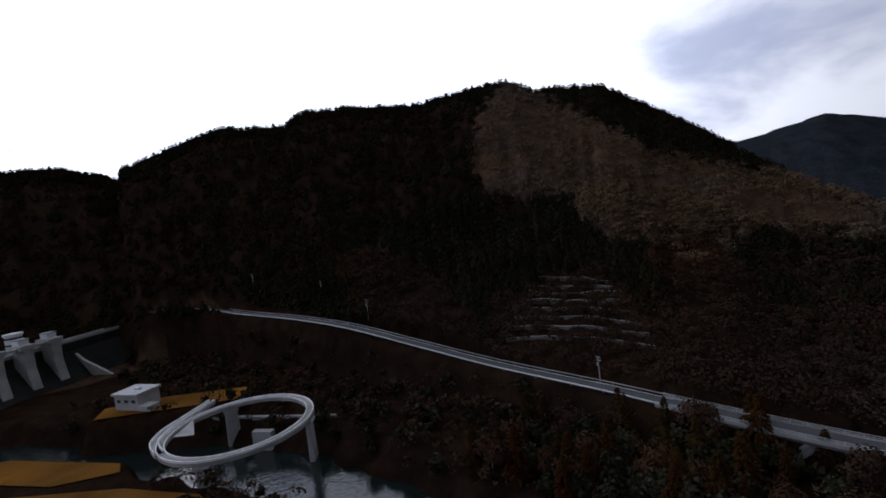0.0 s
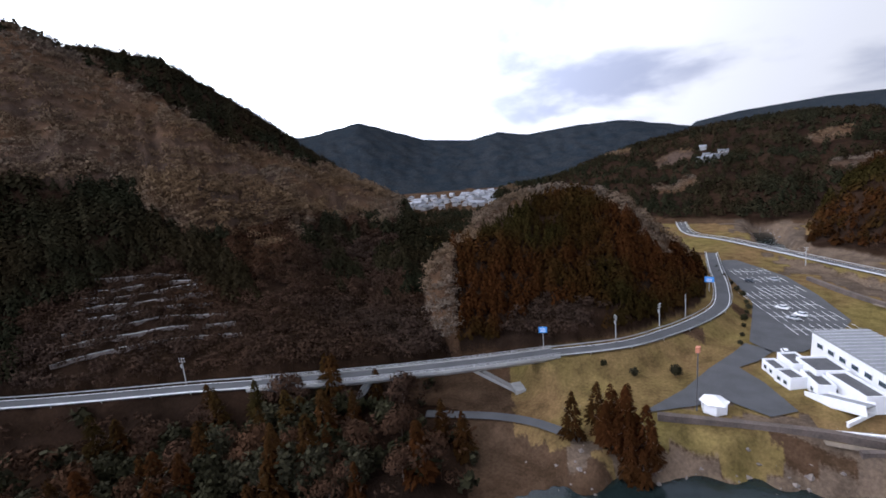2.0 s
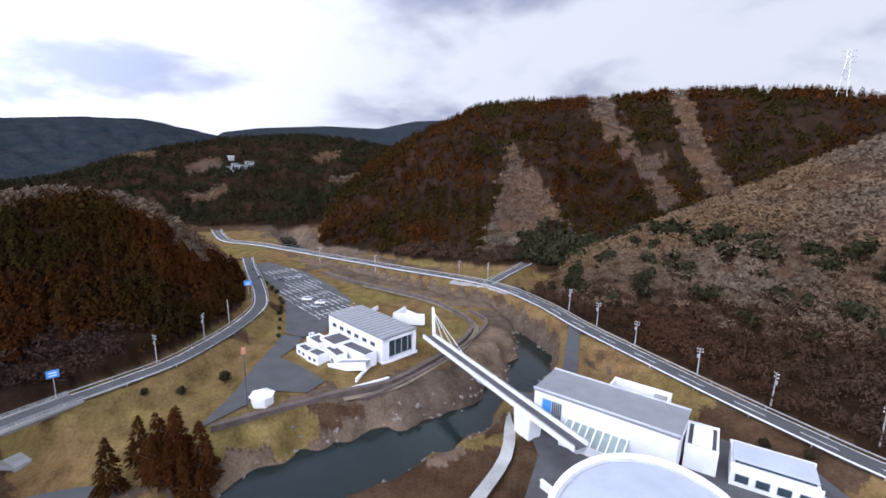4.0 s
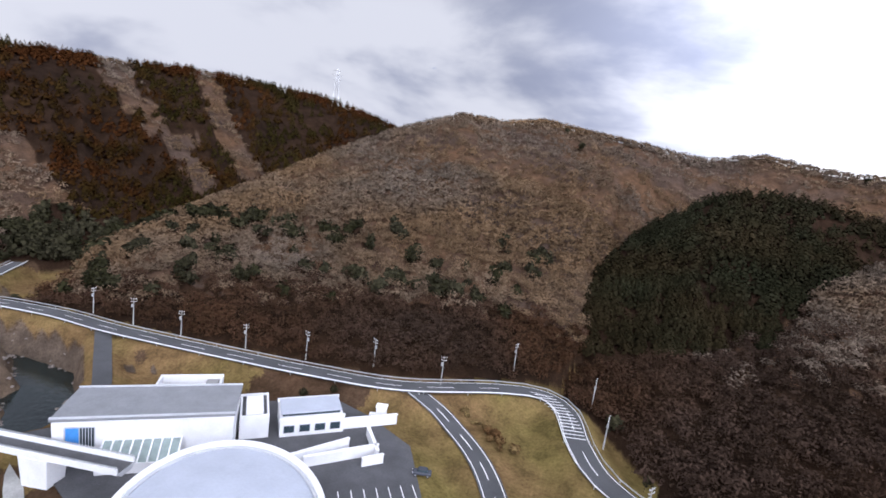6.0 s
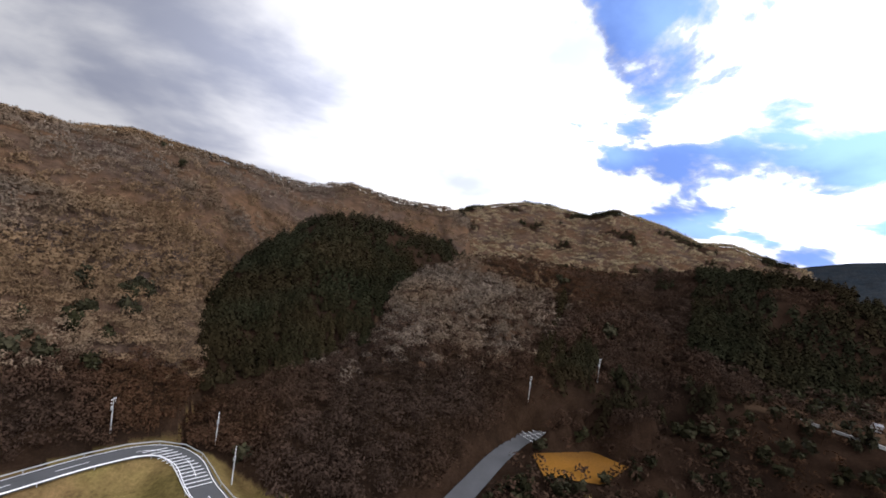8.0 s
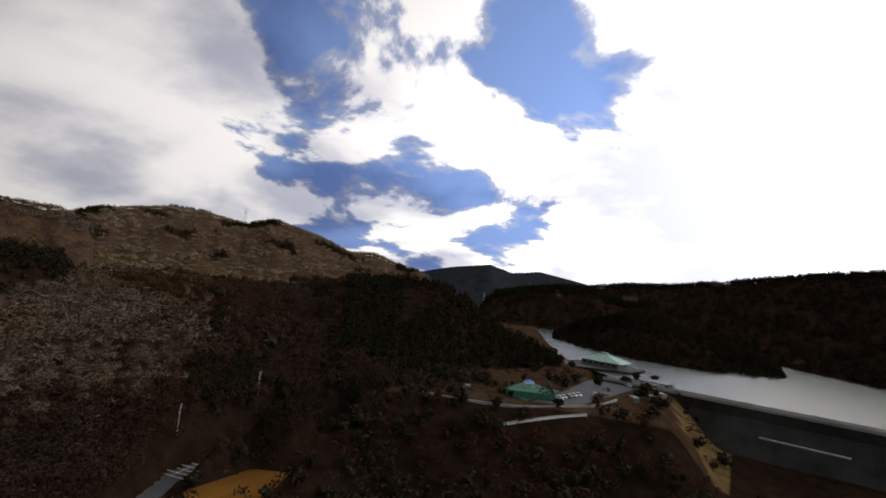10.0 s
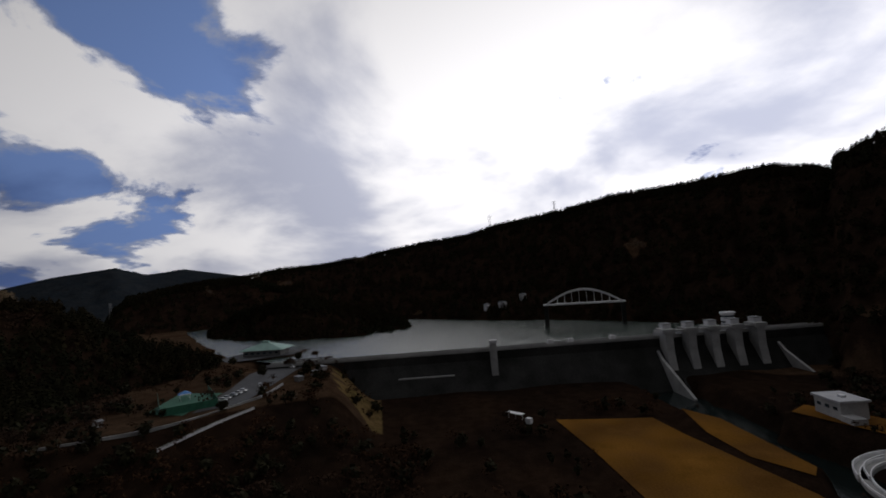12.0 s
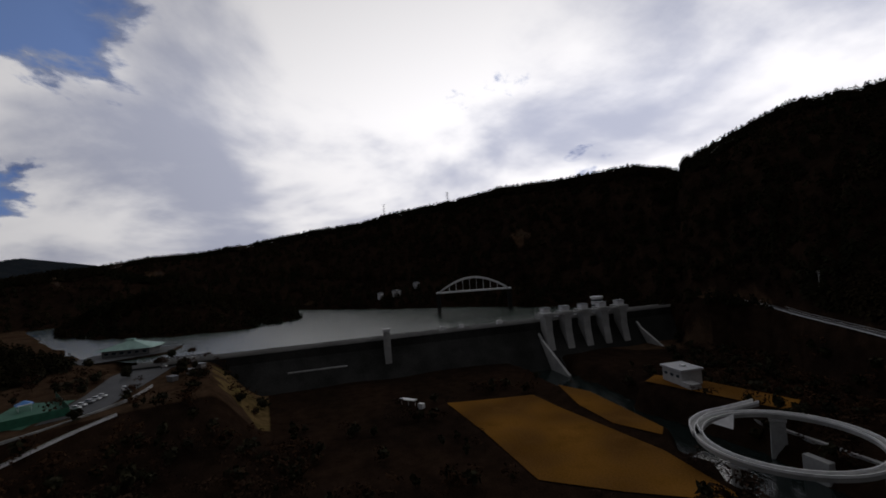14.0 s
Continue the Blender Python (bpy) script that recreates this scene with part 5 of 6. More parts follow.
def build_annex():
    an = thing("glass_roofed_annex", 65.5, -88, 2.0, 45, "low white annex with a pale sheet roof", "building")
    box("wall", an, M_WHITE, (15, 9.6, 4.2), bevel=0.06)
    box("roof_sheet", an, M_DOME, (14.4, 7.2, 0.3), (0, -0.4, 4.9), bevel=0.04)
    box("clerestory", an, M_GLASS, (13.6, 6.6, 0.7), (0, -0.4, 4.2), bevel=0.03)
    for s in (-1, 1):
        box("parapet", an, M_WHITE, (15.4, 0.4, 0.9), (0, s * 4.8, 4.0), bevel=0.04)
    window_row(an, 4, -5.4, 3.6, 4.85, 1.0, 2.6, 2.0)
    tw = thing("stair_block", 75.5, -79.5, 2.0, 45, "square white stair block with a roof light", "building")
    box("wall", tw, M_WHITE, (6.4, 10.5, 5.4), bevel=0.06)
    box("roof_recess", tw, M_PAVING, (5.4, 9.4, 0.1), (0, 0, 5.4), bevel=0.0)
    box("roof_light", tw, M_WHITE, (3.8, 7.2, 1.1), (0, 0.6, 5.4), bevel=0.05)
    for s in (-1, 1):
        box("parapet", tw, M_WHITE, (6.4, 0.35, 0.5), (0, s * 5.1, 5.4), bevel=0.03)
        box("parapet", tw, M_WHITE, (0.35, 9.8, 0.5), (s * 3.0, 0, 5.4), bevel=0.03)
    bl = thing("blue_screen", 81.5, -74.5, 2.0, 40, "bright blue screen panel between the halls", "screen")
    box("panel", bl, M_BLUE, (5.5, 0.3, 3.2), bevel=0.03)
    box("frame", bl, M_TRIM, (5.9, 0.24, 0.3), (0, 0, 3.2), bevel=0.02)
    # free-standing white walls on the terrace
    for x, y, l, t, h in ((57.5, -73.5, 25, 61, 3.0), (50.5, -80.5, 17, 50, 2.4), (53, -95.5, 15, 45, 2.6), (47.5, -88.5, 10, -45, 2.4), (44, -83, 5, 50, 2.0),
                          (72.5, -44.5, 11, -54, 2.6), (64.5, -33, 15, 53, 2.6), (70.8, -41.5, 8, 20, 1.6)):
        tw2 = thing("terrace_wall", x, y, 2.0, t, "white free-standing terrace wall", "wall", "terrace walls")
        box("wall_slab", tw2, M_WHITE, (l, 0.6, h), bevel=0.05)
        box("coping", tw2, M_PAINT, (l + 0.2, 0.8, 0.18), (0, 0, h), bevel=0.02)
    kiosk = thing("white_kiosk", 52.5, -101, 2.6, 20, "small white kiosk with steps by the road", "kiosk")
    box("wall", kiosk, M_WHITE, (2.6, 2.0, 2.6), bevel=0.05)
    box("roof", kiosk, M_PAINT, (3.0, 2.4, 0.25), (0, 0, 2.6), bevel=0.03)
    box("step", kiosk, M_PAINT, (1.8, 1.0, 0.4), (2.2, 0, 0), bevel=0.03)


M_GLASS_PALE = mat("grey_green_glazing", (0.20, 0.25, 0.24), 0.15, vary=0.15, scale=0.4, fine=1, bump=0)
build_visitor_hall()
build_footbridge()
build_museum()
build_round_hall()
build_annex()


def build_tent_hut():
    hut = thing("tent_hut", 121.5, 19.5, 0.5, 20, "white six-sided hut with a pitched roof", "hut")
    six = lambda r: [(r * math.cos(math.pi * k / 3), r * math.sin(math.pi * k / 3)) for k in range(6)]
    part("wall", prism_bm(six(3.0), 0, 2.7), M_WHITE, hut)
    bm = bmesh.new()
    bmesh.ops.create_cone(bm, cap_ends=True, segments=6, radius1=3.5, radius2=0.4, depth=1.4, matrix=pose(0, 0, 3.4))
    part("roof", bm, M_PAINT, hut)
    box("door", hut, M_TRIM, (0.12, 1.1, 2.0), (-2.64, 0, 0.1), bevel=0.02)
    lamp = thing("flood_light_mast", 119.5, 23, 0.4, 0, "tall dark mast with a red-tipped lamp head", "lamp post")
    tube("mast", lamp, M_DARK, (0, 0, 0), (0, 0, 16), 0.24, 0.14)
    box("lamp_head", lamp, M_SIGN_RED, (1.3, 1.0, 1.5), (0, 0, 15.8), bevel=0.1)


M_SIGN_RED = mat("faded_red_paint", (0.42, 0.16, 0.09), 0.6, vary=0.15, scale=1, fine=6, bump=0.05)
build_tent_hut()


# ---- levee and garden edges ----
M_STONE = mat("dry_stone", (0.15, 0.125, 0.11), 0.95, vary=0.3, scale=0.6, fine=3, bump=0.5)
M_PATH = mat("gravel_path", (0.17, 0.135, 0.10), 0.95, vary=0.25, scale=0.3, fine=3, bump=0.3)


def build_stones():
    """Loose boulders along the shallows."""
    rng = np.random.RandomState(8)
    V, F, off = [], [], 0
    line = [p for p in RIVER if p[0] > 70]
    for k in range(1500):
        p = line[rng.randint(len(line))]
        a, d = rng.uniform(0, 6.28), rng.uniform(0.25, 1.25) * p[2]
        x, y = p[0] + d * math.cos(a), p[1] + d * math.sin(a)
        s = rng.uniform(0.25, 0.9) * (1.5 if rng.rand() < 0.1 else 1)
        pts = rng.normal(size=(6, 3))
        base = np.array([(1, 0, 0), (-1, 0, 0), (0, 1, 0), (0, -1, 0), (0, 0, 0.7), (0, 0, -0.7)]) + pts * 0.18
        V.append(base * s + (x, y, 0))
        F.append(np.array([(0, 2, 4), (2, 1, 4), (1, 3, 4), (3, 0, 4), (2, 0, 5), (1, 2, 5), (3, 1, 5), (0, 3, 5)]) + off)
        off += 6
    V = np.concatenate(V)
    cz = ground(V[:, 0].reshape(-1, 6).mean(1), V[:, 1].reshape(-1, 6).mean(1))[0]
    ok = (cz > WATER_LINE - 1.4) & (cz < -1.5)
    V[:, 2] += np.repeat(np.maximum(cz, WATER_LINE - 0.2), 6)
    tagged(big_mesh("river_stones", V, np.concatenate(F)[np.repeat(ok, 8)], M_STONE), "grey boulders and stones along the river", "stones", kind="stuff")


def wall_line(name, pts, h, thick, material, label, base=0.0):
    P = curve_points([(x, y, ground_at(x, y) + base) for x, y in pts], 3)
    w = thing(name, 0, 0, 0, 0, label, "wall")
    part("wall_body", sweep_bm(P, rect(-thick / 2, thick / 2, -1.5, h)), material, w)
    part("coping", sweep_bm(P, rect(-thick / 2 - 0.1, thick / 2 + 0.1, h, h + 0.18)), M_CONCRETE if material is not M_WALL_BROWN else M_WALL_BROWN, w)


build_stones()
LEVEE = [(111, 30), (122, 0), (127, -15), (137, -29), (152, -45), (168, -54), (189, -51), (206, -40), (234, -13), (262, 6)]
wall_line("levee_wall", LEVEE, 1.7, 1.4, M_WALL_BROWN, "dark stained curved flood wall by the river", -0.2)
wall_line("bank_wall", [(120, -8), (129, -22), (140, -36), (155, -51), (170, -61), (188, -59)], 1.0, 1.0, M_WALL_BROWN, "lower dark stone wall along the river bank", -0.2)
strip("bank_path", [(x * 0.98 + 0.4, y * 0.98 - 2.0, ground_at(x * 0.98 + 0.4, y * 0.98 - 2.0) + 0.45) for x, y in LEVEE[1:-1]], M_PATH, 1.0, 0.0, "trodden gravel path along the flood wall", "path")
strip("river_walk", [(60, -14, 1.4), (72, -24, 1.2), (86, -37, 1.0), (100, -44, 1.0), (110, -52, 1.2)], M_CONCRETE, 1.4, 0.25, "pale concrete river walk beside the terrace", "path")


# ---- car parks and cars ----
def car_mesh(paint):
    c = thing("car", 0, 0, 0, 0, "small parked passenger car", "car", "parked cars")
    bm = box_bm(4.2, 1.7, 0.75, 0, 0, 0.28, 0, 0.18)
    part("body", bm, paint, c)
    bm = box_bm(2.5, 1.5, 0.6, -0.15, 0, 1.0, 0, 0.12, 0.82)
    part("cabin", bm, M_GLASS, c)
    box("car_roof", c, paint, (1.8, 1.2, 0.08), (-0.15, 0, 1.58), bevel=0.03)
    for x in (-1.35, 1.35):
        for y in (-0.78, 0.78):
            w = part("wheel", tube_bm((x, y - 0.1, 0.32), (x, y + 0.1, 0.32), 0.32, sides=12), M_RUBBER, c)
            part("rim", tube_bm((x, y - 0.11, 0.32), (x, y + 0.11, 0.32), 0.17, sides=8), M_STEEL, w)
    for y in (-0.6, 0.6):
        box("headlight", c, M_PAINT, (0.1, 0.32, 0.16), (2.08, y, 0.72), bevel=0.02)
    return c


M_CAR_WHITE = mat("white_car_paint", (0.78, 0.78, 0.78), 0.25, vary=0.03, scale=1, fine=5, bump=0)
M_CAR_DARK = mat("dark_car_paint", (0.05, 0.055, 0.07), 0.25, vary=0.05, scale=1, fine=5, bump=0)
M_CAR_SILVER = mat("silver_car_paint", (0.42, 0.43, 0.45), 0.3, metal=0.5, vary=0.05, scale=1, fine=5, bump=0)
CARS = {}
for key, paint, lab in (("w", M_CAR_WHITE, "small white parked car"), ("d", M_CAR_DARK, "dark parked passenger car"), ("s", M_CAR_SILVER, "silver parked passenger car")):
    CARS[key] = tagged(car_mesh(paint), lab + " on the asphalt")
PARKED = (("w", 205, 6, 0.6, 70), ("s", 200, 8, 0.6, 70), ("w", 211, 12, 0.6, 72), ("s", 252, 18, 0.6, 70), ("d", 246, 27, 0.6, 65), ("w", 166, 8, 0.6, 20), ("d", 33, -86, 2.0, 20),
          ("w", -233, -46, 20.2, 60), ("w", -237, -45, 20.2, 60), ("s", -241, -43, 20.2, 60), ("w", -245, -41.5, 20.2, 60), ("w", -249, -40, 20.2, 60), ("w", -258, -33, 20.2, 10),
          ("w", -306, -20, 20.2, 40), ("s", -311, -16, 20.2, 40), ("w", -315, -11, 20.2, 40), ("w", -320, -6, 20.2, 40), ("s", -326, -2, 20.2, 40), ("d", -247, -30, 20.2, 0))
used = set()
for key, x, y, z, t in PARKED:
    if key in used:
        copy_thing(CARS[key], pose(x, y, z, 0, 0, t))
    else:
        CARS[key].matrix_world = pose(x, y, z, 0, 0, t)
        used.add(key)


def stall_lines(cx, cy, z, turn, rows, cols, pitch=2.6, depth=5.0, gap=13.0):
    """Painted stalls: combs of short lines."""
    m = pose(cx, cy, z, 0, 0, turn)
    verts, faces = [], []

    def quad(x0, y0, x1, y1):
        b = len(verts)
        verts.extend([m @ Vector(v) for v in ((x0, y0, 0.05), (x1, y0, 0.05), (x1, y1, 0.05), (x0, y1, 0.05))])
        faces.append((b, b + 1, b + 2, b + 3))
    for r in range(rows):
        y = r * gap
        quad(0, y - 0.1, cols * pitch, y + 0.1)
        for c in range(cols + 1):
            quad(c * pitch - 0.1, y - depth, c * pitch + 0.1, y + depth)
    tagged(add_mesh("parking_lines", verts, faces, M_PAINT), "white painted parking stall lines", "road marking", kind="structure")


stall_lines(189, 8, 0.6, -62, 4, 8)
stall_lines(236, 22, 0.6, -62, 3, 6, gap=15)
stall_lines(30, -78, 2.0, 40, 2, 6)
stall_lines(-112, -140, 2.3, 10, 1, 5)
rng_b = np.random.RandomState(3)


# ---- posts, signs, pylons ----
def utility_pole(h=9.5):
    p = thing("utility_pole", 0, 0, 0, 0, "grey concrete utility pole beside the road", "utility pole", "roadside poles")
    tube("pole", p, M_CONCRETE, (0, 0, -0.5), (0, 0, h), 0.2, 0.13)
    for z in (h - 0.5, h - 1.4):
        box("crossarm", p, M_STEEL, (1.8, 0.12, 0.12), (0, 0, z), bevel=0.0)
        for x in (-0.8, 0.0, 0.8):
            tube("insulator", p, M_PAINT, (x, 0, z + 0.1), (x, 0, z + 0.4), 0.08, 0.05, 6)
    tube("transformer", p, M_STEEL, (0.4, 0, h - 3.2), (0.4, 0, h - 2.2), 0.28)
    return p


POLES = ((144, 52), (161, 43), (180, 39), (231, -66), (221, -79), (166, -96), (148, -98), (129, -101), (106, -106), (87, -112), (67, -120), (45, -123), (28, -145), (2, -141), (-3, -121), (-13, -96),
         (-106, -147), (-139, -147), (44, 141), (67, 119), (6, 184), (-69, 250), (-40, 220), (262, -24), (290, 8), (-120, 285))
first_pole = utility_pole()
for k, (x, y) in enumerate(POLES):
    m = pose(x, y, ground_at(x, y), rng_b.uniform(-1.5, 1.5), rng_b.uniform(-1.5, 1.5), rng_b.uniform(0, 180))
    if k:
        copy_thing(first_pole, m)
    else:
        first_pole.matrix_world = m


def road_sign(x, y, z, turn, h=5.0, w=2.6, hh=2.0):
    s = thing("road_sign", x, y, z, turn, "blue direction sign on a steel post", "road sign", "road signs")
    tube("post", s, M_STEEL, (0, 0, -0.4), (0, 0, h + hh), 0.12)
    b = box("board", s, M_BLUE, (w, 0.1, hh), (0, 0.15, h), bevel=0.02)
    for k in range(2):
        part("lettering_bar", box_bm(w * 0.6, 0.04, 0.25, 0, 0.23, h + 0.5 + k * 0.7, 0, 0.0), M_PAINT, b)


road_sign(125, 68.5, 6.0, 120)
road_sign(217, 38, 3.0, 100, 4.0, 3.6, 2.4)


def pylon(bearing, dist, h):
    x, y = dist * math.sin(radians(bearing)), dist * math.cos(radians(bearing))
    p = thing("transmission_pylon", x, y, ground_at(x, y) - 1, -bearing, "grey steel lattice transmission pylon on the ridge", "pylon", "ridge pylons")
    w = h * 0.09
    for sx in (-1, 1):
        for sy in (-1, 1):
            tube("leg", p, M_STEEL, (sx * w, sy * w, 0), (sx * w * 0.2, sy * w * 0.2, h), 0.22, 0.16, 5)
    for k in range(6):
        z0, z1 = h * k / 6.5, h * (k + 1) / 6.5
        r0, r1 = w * (1 - 0.8 * z0 / h), w * (1 - 0.8 * z1 / h)
        bm = bmesh.new()
        for sy in (-1, 1):
            tube_bm((-r0, sy * r0, z0), (r1, sy * r1, z1), 0.1, sides=4, bm=bm)
            tube_bm((r0, sy * r0, z0), (-r1, sy * r1, z1), 0.1, sides=4, bm=bm)
        part("lattice", bm, M_STEEL, p)
    for z in (0.72, 0.84, 0.95):
        tube("arm", p, M_STEEL, (-h * 0.13, 0, h * z), (h * 0.13, 0, h * z), 0.2, sides=5)


for bearing, dist, h in ((143.1, 596, 44), (-68.8, 888, 30), (-60.8, 806, 26), (-140.3, 1000, 38), (-111, 930, 26)):
    pylon(bearing, dist, h)


# ---- west shelf above the lake ----
def build_lakeside():
    lodge = thing("lakeside_lodge", -388, -44, 20.0, 70, "low lodge with a pale green hipped roof", "building")
    box("wall", lodge, M_HOUSE, (30, 16, 4.5), bevel=0.08)
    bm = bmesh.new()
    bmesh.ops.create_cone(bm, cap_ends=True, segments=4, radius1=1, radius2=0.12, depth=1, matrix=pose(0, 0, 0, 0, 0, 45))
    for v in bm.verts:
        v.co = Vector((v.co.x * 26, v.co.y * 15, 4.4 + (v.co.z + 0.5) * 5.0))
    part("roof", bm, M_TEAL, lodge, "pale copper-green hipped roof")
    box("lantern", lodge, M_TEAL, (5, 3, 1.8), (0, 0, 8.8), bevel=0.1)
    window_row(lodge, 6, -12, 4.8, -8.05, 1.2, 3.0, 2.0)
    net = thing("court_fence", -241, -63, 20.0, 18, "green mesh fence round the hard court", "fence")
    for x, y, sx, sy in ((0, 11, 40, 0.1), (0, -11, 40, 0.1), (20, 0, 0.1, 22)):
        box("mesh_panel", net, M_NET, (sx, sy, 3.2), (x, y, 0), bevel=0.0)
    for k in range(9):
        for y in (-11, 11):
            tube("post", net, M_STEEL, (-20 + k * 5, y, 0), (-20 + k * 5, y, 3.4), 0.07, sides=5)
    marq = thing("blue_marquee", -250, -66, 20.0, 20, "small blue and white marquee on the court", "tent")
    for x in (-2.5, 2.5):
        for y in (-2, 2):
            tube("post", marq, M_PAINT, (x, y, 0), (x, y, 2.6), 0.06, sides=5)
    bm = bmesh.new()
    bmesh.ops.create_cone(bm, cap_ends=True, segments=4, radius1=4.0, radius2=0.1, depth=1.6, matrix=pose(0, 0, 3.3, 0, 0, 45))
    part("canopy", bm, M_BLUE, marq)
    box("valance", marq, M_PAINT, (5.6, 4.6, 0.4), (0, 0, 2.4), bevel=0.02)
    for x, y, s in ((-262, -14, 5), (-270, -6, 4), (-285, -2, 6), (-215, -88, 3.5)):
        k = thing("park_shed", x, y, ground_at(x, y) - 0.2, 30, "small pale park shed near the lake", "shed", "park sheds")
        box("wall", k, M_HOUSE, (s, 3, 2.4), bevel=0.05)
        box("roof", k, M_TILE, (s + 0.6, 3.6, 0.3), (0, 0, 2.4), bevel=0.05)
    for pts, lab in (([(-190, -60), (-203, -44), (-213, -30)], "pale rail wall along the terrace"), ([(-192, -100), (-205, -62), (-228, -32), (-258, -22)], "low dark terrace wall above the slope")):
        wall_line("terrace_edge", pts, 0.9, 0.5, M_PAINT if "rail" in lab else M_CONCRETE, lab)
    bridge = thing("field_shelter", -206, 85, ground_at(-206, 85), 30, "small white shelter by the meadow", "shelter")
    box("roof", bridge, M_PAINT, (9, 3, 0.3), (0, 0, 2.6), bevel=0.04)
    for x in (-4, 0, 4):
        tube("post", bridge, M_PAINT, (x, 0, 0), (x, 0, 2.6), 0.12)
    box("store", bridge, M_WHITE, (2.6, 2.2, 2.4), (9, -2, 0), bevel=0.05)
    for x, y, s in ((-508, 205, 9), (-500, 228, 7), (-522, 190, 6)):
        hs = thing("bank_house", x, y, ground_at(x, y) - 0.5, 20, "white lake-side house on the far bank", "house", "bank houses")
        box("wall", hs, M_WHITE, (s, s * 0.7, 7), bevel=0.08)
        box("roof", hs, M_TILE, (s + 1, s * 0.7 + 1, 1.6), (0, 0, 7), bevel=0.1, top=0.5)


M_NET = mat("green_mesh", (0.02, 0.12, 0.07), 0.8, vary=0.2, scale=0.5, fine=4, bump=0.1)
build_lakeside()


# ---- far village ----
def house(w, d, h):
    o = thing("house", 0, 0, 0, 0, "small distant house with a grey gabled roof", "house", "village houses")
    box("wall", o, M_HOUSE, (w, d, h), bevel=0.1)
    part("roof", sweep_bm([(-w / 2 - 0.5, 0, h), (w / 2 + 0.5, 0, h)], ((-d / 2 - 0.6, -0.2), (d / 2 + 0.6, -0.2), (0, d * 0.32))), M_TILE, o)
    box("window", o, M_GLASS, (w * 0.5, 0.1, 1.2), (0, -d / 2 - 0.03, h * 0.5), bevel=0.0)
    return o


HOUSES = [house(11, 8, 6), house(8, 7, 5), house(15, 9, 5)]
vr = np.random.RandomState(21)
spots = [(vr.uniform(45.0, 57), vr.uniform(640, 900)) for _ in range(74)] + [(vr.uniform(79, 81.5), vr.uniform(640, 720)) for _ in range(6)]
for k, (bearing, dist) in enumerate(spots):
    x, y = dist * math.sin(radians(bearing)), dist * math.cos(radians(bearing))
    m = pose(x, y, ground_at(x, y) - 0.3, 0, 0, vr.choice([10, 100, 30, 120]))
    if k < 3:
        HOUSES[k].matrix_world = m
    else:
        copy_thing(HOUSES[k % 3], m)


# ---- old field terraces on the north slope ----
for k in range(8):
    pts = []
    for j in range(6):
        b0 = radians(6.5 + 0.7 * k + j * (17.5 - 1.3 * k) / 5)
        d0 = 178 - 1.1 * j * (1 - 0.05 * k) * 3 + 5.4 * k + 0.4 * math.sin(j * 2.1 + k)
        pts.append((d0 * math.sin(b0), d0 * math.cos(b0)))
    wall_line("field_terrace", pts, 0.7, 0.6, M_STONE, "low dry-stone terrace wall on the hillside", 0.4)


# ---- single trees near the river and the road ----
def tree_thing(name, make, material, label, seed, h, width, group, trunk=0.16):
    rng = np.random.RandomState(seed)
    t = thing(name, 0, 0, 0, 0, label, "tree", group)
    v, f = make(rng)
    me = bpy.data.meshes.new("crown")
    me.from_pydata([(p[0] * h * width, p[1] * h * width, p[2] * h) for p in v], [], [tuple(int(i) for i in q) for q in f])
    me.materials.append(material)
    crown = new("crown", me)
    crown.parent = t
    tube("trunk", t, M_BARK, (0, 0, -0.6), (0, 0, h * 0.62), trunk * h * 0.12, trunk * h * 0.04, 7)
    for k in range(6):
        a, z = rng.uniform(0, 6.28), rng.uniform(0.25, 0.55) * h
        tube("limb", t, M_BARK, (0, 0, z), (math.cos(a) * h * 0.2 * width, math.sin(a) * h * 0.2 * width, z + h * 0.2), 0.05, 0.02, 4)
    return t


def scatter(kinds, places, z_off=-0.2):
    seen = set()
    for i, (x, y, k, s) in enumerate(places):
        z = ground_at(x, y) + z_off
        m = pose(x, y, z, 0, 0, (i * 77) % 360)
        if k in seen:
            o = copy_thing(kinds[k], m)
        else:
            kinds[k].matrix_world = m
            o = kinds[k]
            seen.add(k)
        o.scale = (s, s, s)


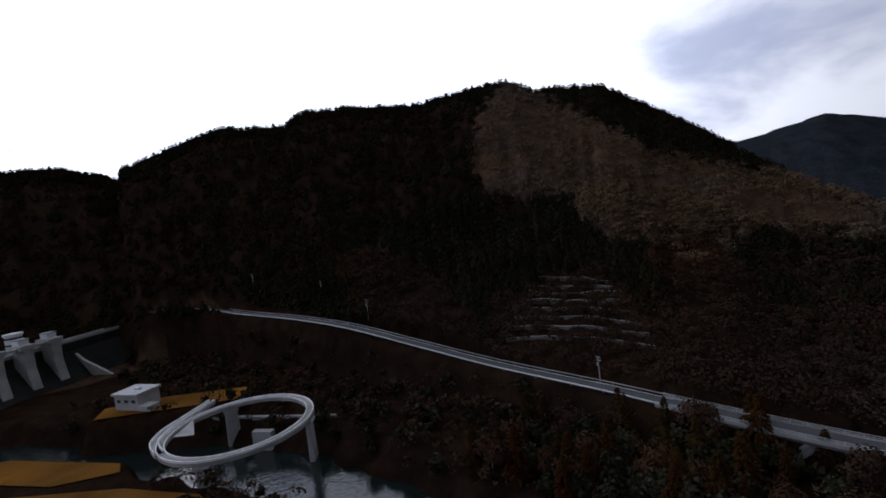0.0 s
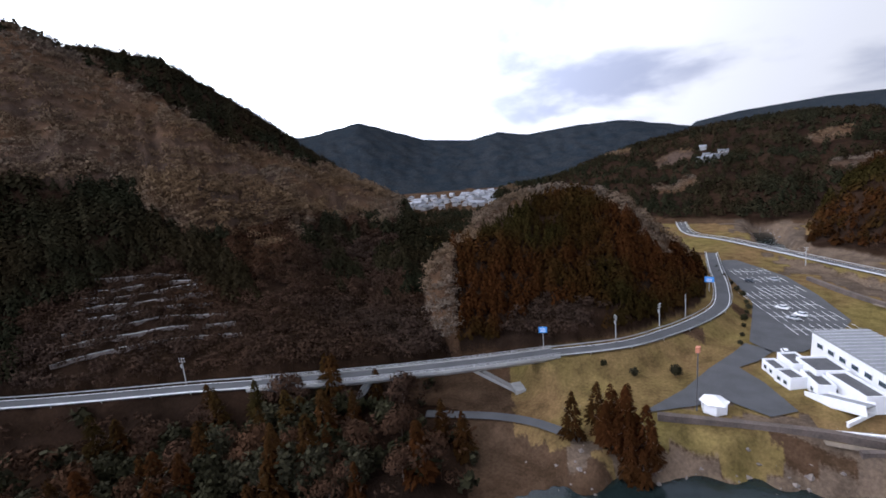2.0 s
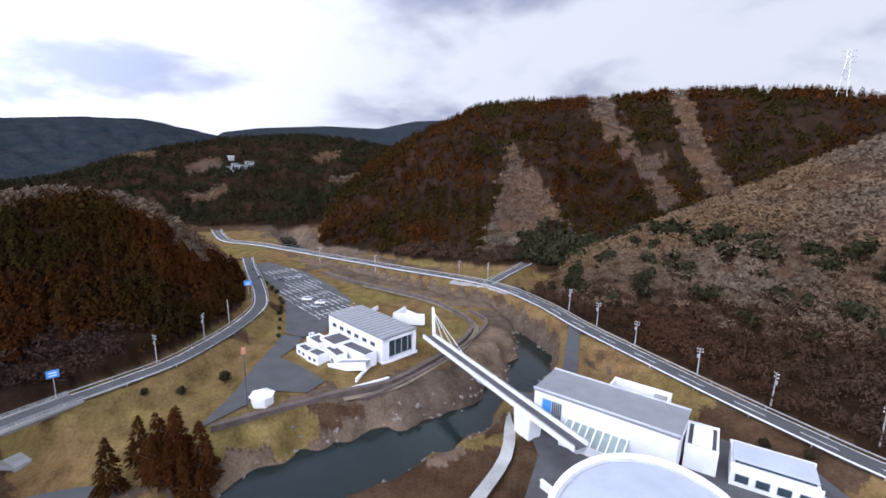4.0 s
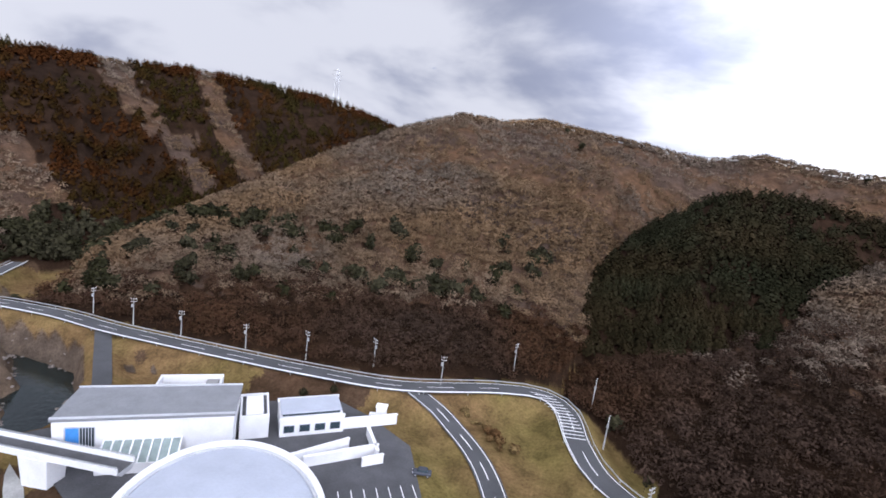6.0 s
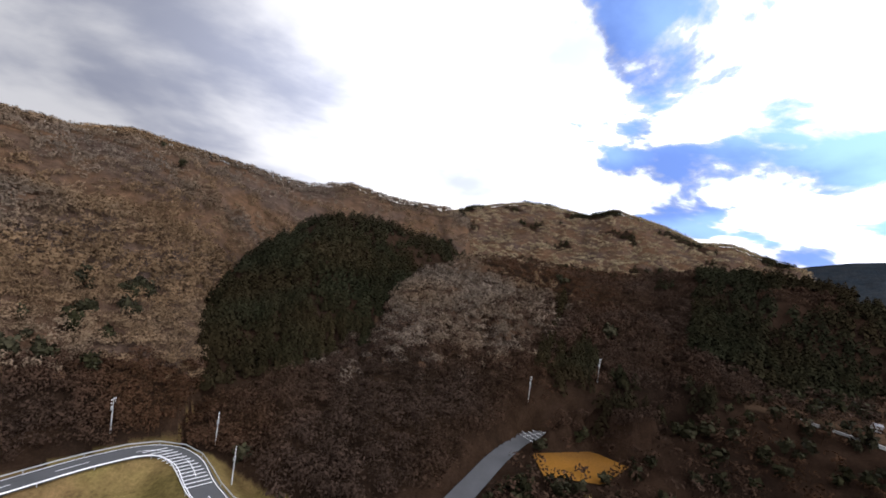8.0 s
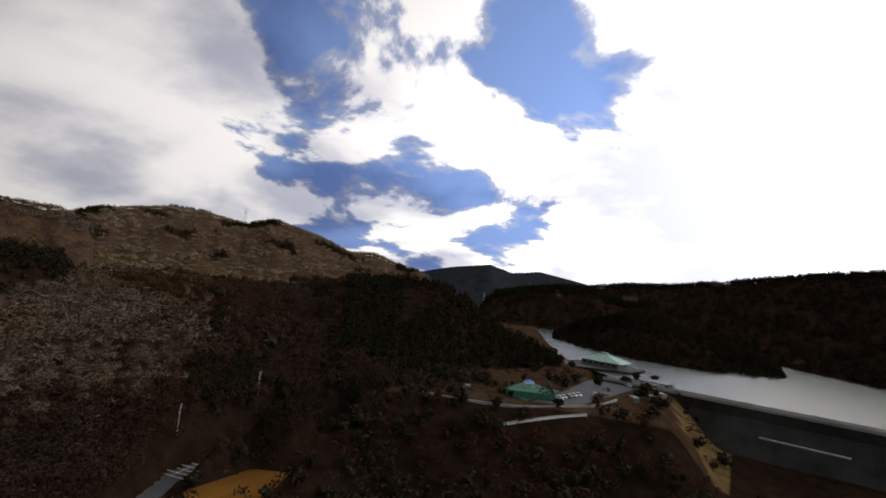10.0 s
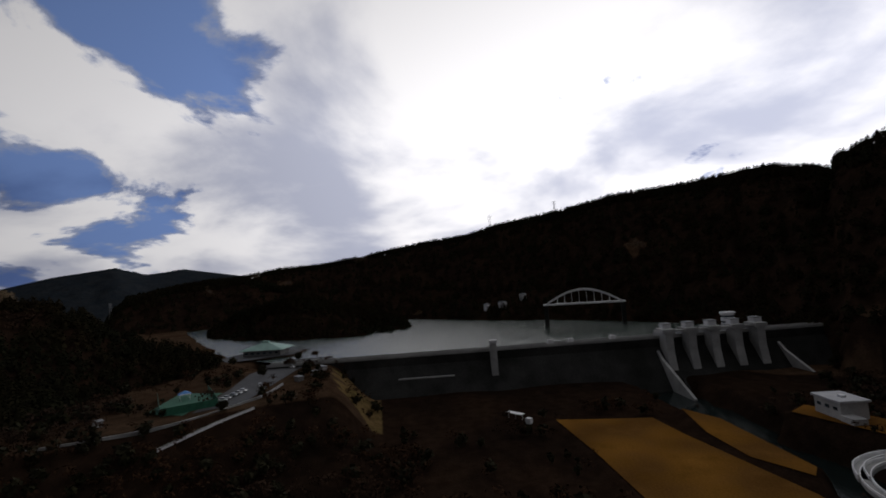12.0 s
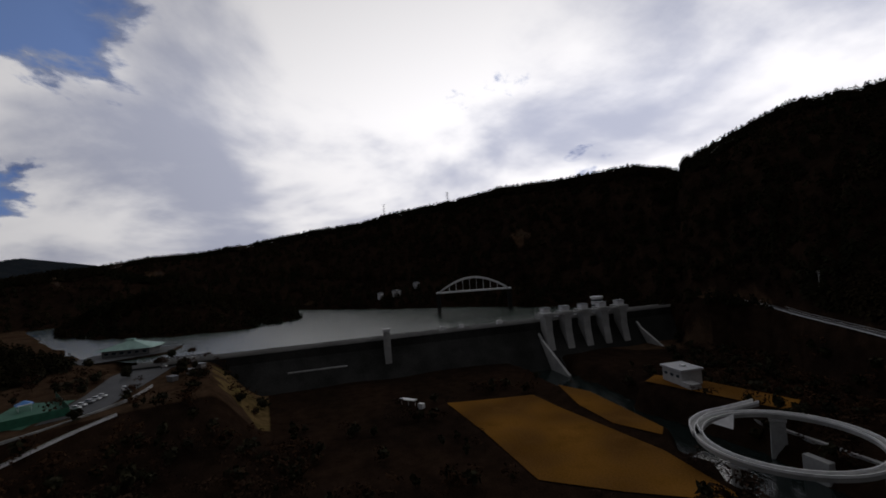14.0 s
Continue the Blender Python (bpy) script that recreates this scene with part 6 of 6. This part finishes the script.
big_cedar = lambda rng: plume_template(rng)
big_leafy = lambda rng: leafy_template(rng, 1000, 0.36)
big_bare = lambda rng: bare_template(rng, 700, 0.5)
M_DRY = mat("withered_leaves", (0.10, 0.055, 0.024), 0.9, vary=0.35, scale=0.4, fine=2, bump=0, second=(0.16, 0.115, 0.05), island=0.3, spec=0.0)
KINDS = [tree_thing("cedar_tree", big_cedar, M_CEDAR, "rust-tinged winter cedar above the river bank", 5, 13, 0.95, "riverside cedars"),
         tree_thing("cedar_tree", big_cedar, M_CEDAR, "rust-tinged winter cedar above the river bank", 6, 11, 1.0, "riverside cedars"),
         tree_thing("evergreen_tree", big_leafy, M_EVERGREEN, "dull green rounded evergreen tree on the bank", 7, 8, 1.0, "riverside evergreens"),
         tree_thing("evergreen_tree", big_leafy, M_EVERGREEN, "dull green rounded evergreen tree on the bank", 8, 6.5, 1.1, "riverside evergreens"),
         tree_thing("bare_tree", big_bare, M_BARE_DARK_SHADED, "leafless grey broadleaf tree on the bank", 9, 8.5, 1.0, "riverside bare trees"),
         tree_thing("bare_tree", big_bare, M_BARE_DARK_SHADED, "leafless grey broadleaf tree on the bank", 10, 7, 1.1, "riverside bare trees"),
         tree_thing("dry_bush", lambda rng: leafy_template(rng, 420, 0.5), M_DRY, "brown withered shrub on the island lawn", 12, 2.0, 1.5, "island shrubs"),
         tree_thing("clipped_bush", big_leafy, M_EVERGREEN, "small rounded evergreen bush on the verge", 11, 2.2, 1.1, "verge bushes")]
tr = np.random.RandomState(31)
places = [(tr.uniform(94, 104), tr.uniform(27, 47), int(tr.randint(0, 2)), tr.uniform(0.75, 1.15)) for _ in range(16)]
for _ in range(230):
    b, d = radians(tr.uniform(0, 54)), tr.uniform(88, 132)
    x, y = d * math.sin(b), d * math.cos(b)
    dr_, w_ = seg_dist(np.array([x]), np.array([y]), RIVER)
    if math.degrees(b) > 36 and d > 92 and tr.rand() < 0.9:
        continue
    if dr_[0] < w_[0] * 0.5 + 5 or not clear_of_things(np.array([x]), np.array([y]))[0]:
        continue
    places.append((x, y, int(tr.choice([2, 3, 4, 0, 2, 1, 4])), tr.uniform(0.8, 1.5)))
for x, y in ((168, 20.5), (176, 20.5), (185, 21), (192, 22), (200, 22.5), (207, 22.8), (213, 24), (222, 26.5), (230, 29), (239, 33), (248, 37), (257, 41), (265, 44)):
    places.append((x + tr.uniform(-1, 1), y + tr.uniform(-0.6, 0.6), 7, tr.uniform(0.9, 1.5)))
for x, y, s in ((131, 42, 1.5), (137, 32, 2.0), (128, 50, 1.2), (100, -66, 1.9), (103, -60, 1.6), (76, -98, 1.4), (70, -104, 1.3)):
    places.append((x, y, 7, s))
for b, d, k in ((-100, 348, 3), (-97, 352, 3), (-95, 345, 5), (-93, 336, 3), (-91, 330, 5), (-94, 300, 4), (-97, 290, 3)):
    places.append((d * math.sin(radians(b)), d * math.cos(radians(b)), k, 1.0))
for _ in range(120):
    x, y = tr.uniform(8, 44), tr.uniform(-132, -100)
    if seg_dist(np.array([x]), np.array([y]), ROADS["branch_road"][0])[0][0] < 11 and clear_of_things(np.array([x]), np.array([y]))[0] and y < -106:
        places.append((x, y, 6, tr.uniform(0.7, 1.5)))
for b, d in ((-139, 132), (-136, 140), (-132, 134), (-128, 141), (-124, 133)):
    places.append((d * math.sin(radians(b)), d * math.cos(radians(b)), 6, 1.3))
scatter(KINDS, places)
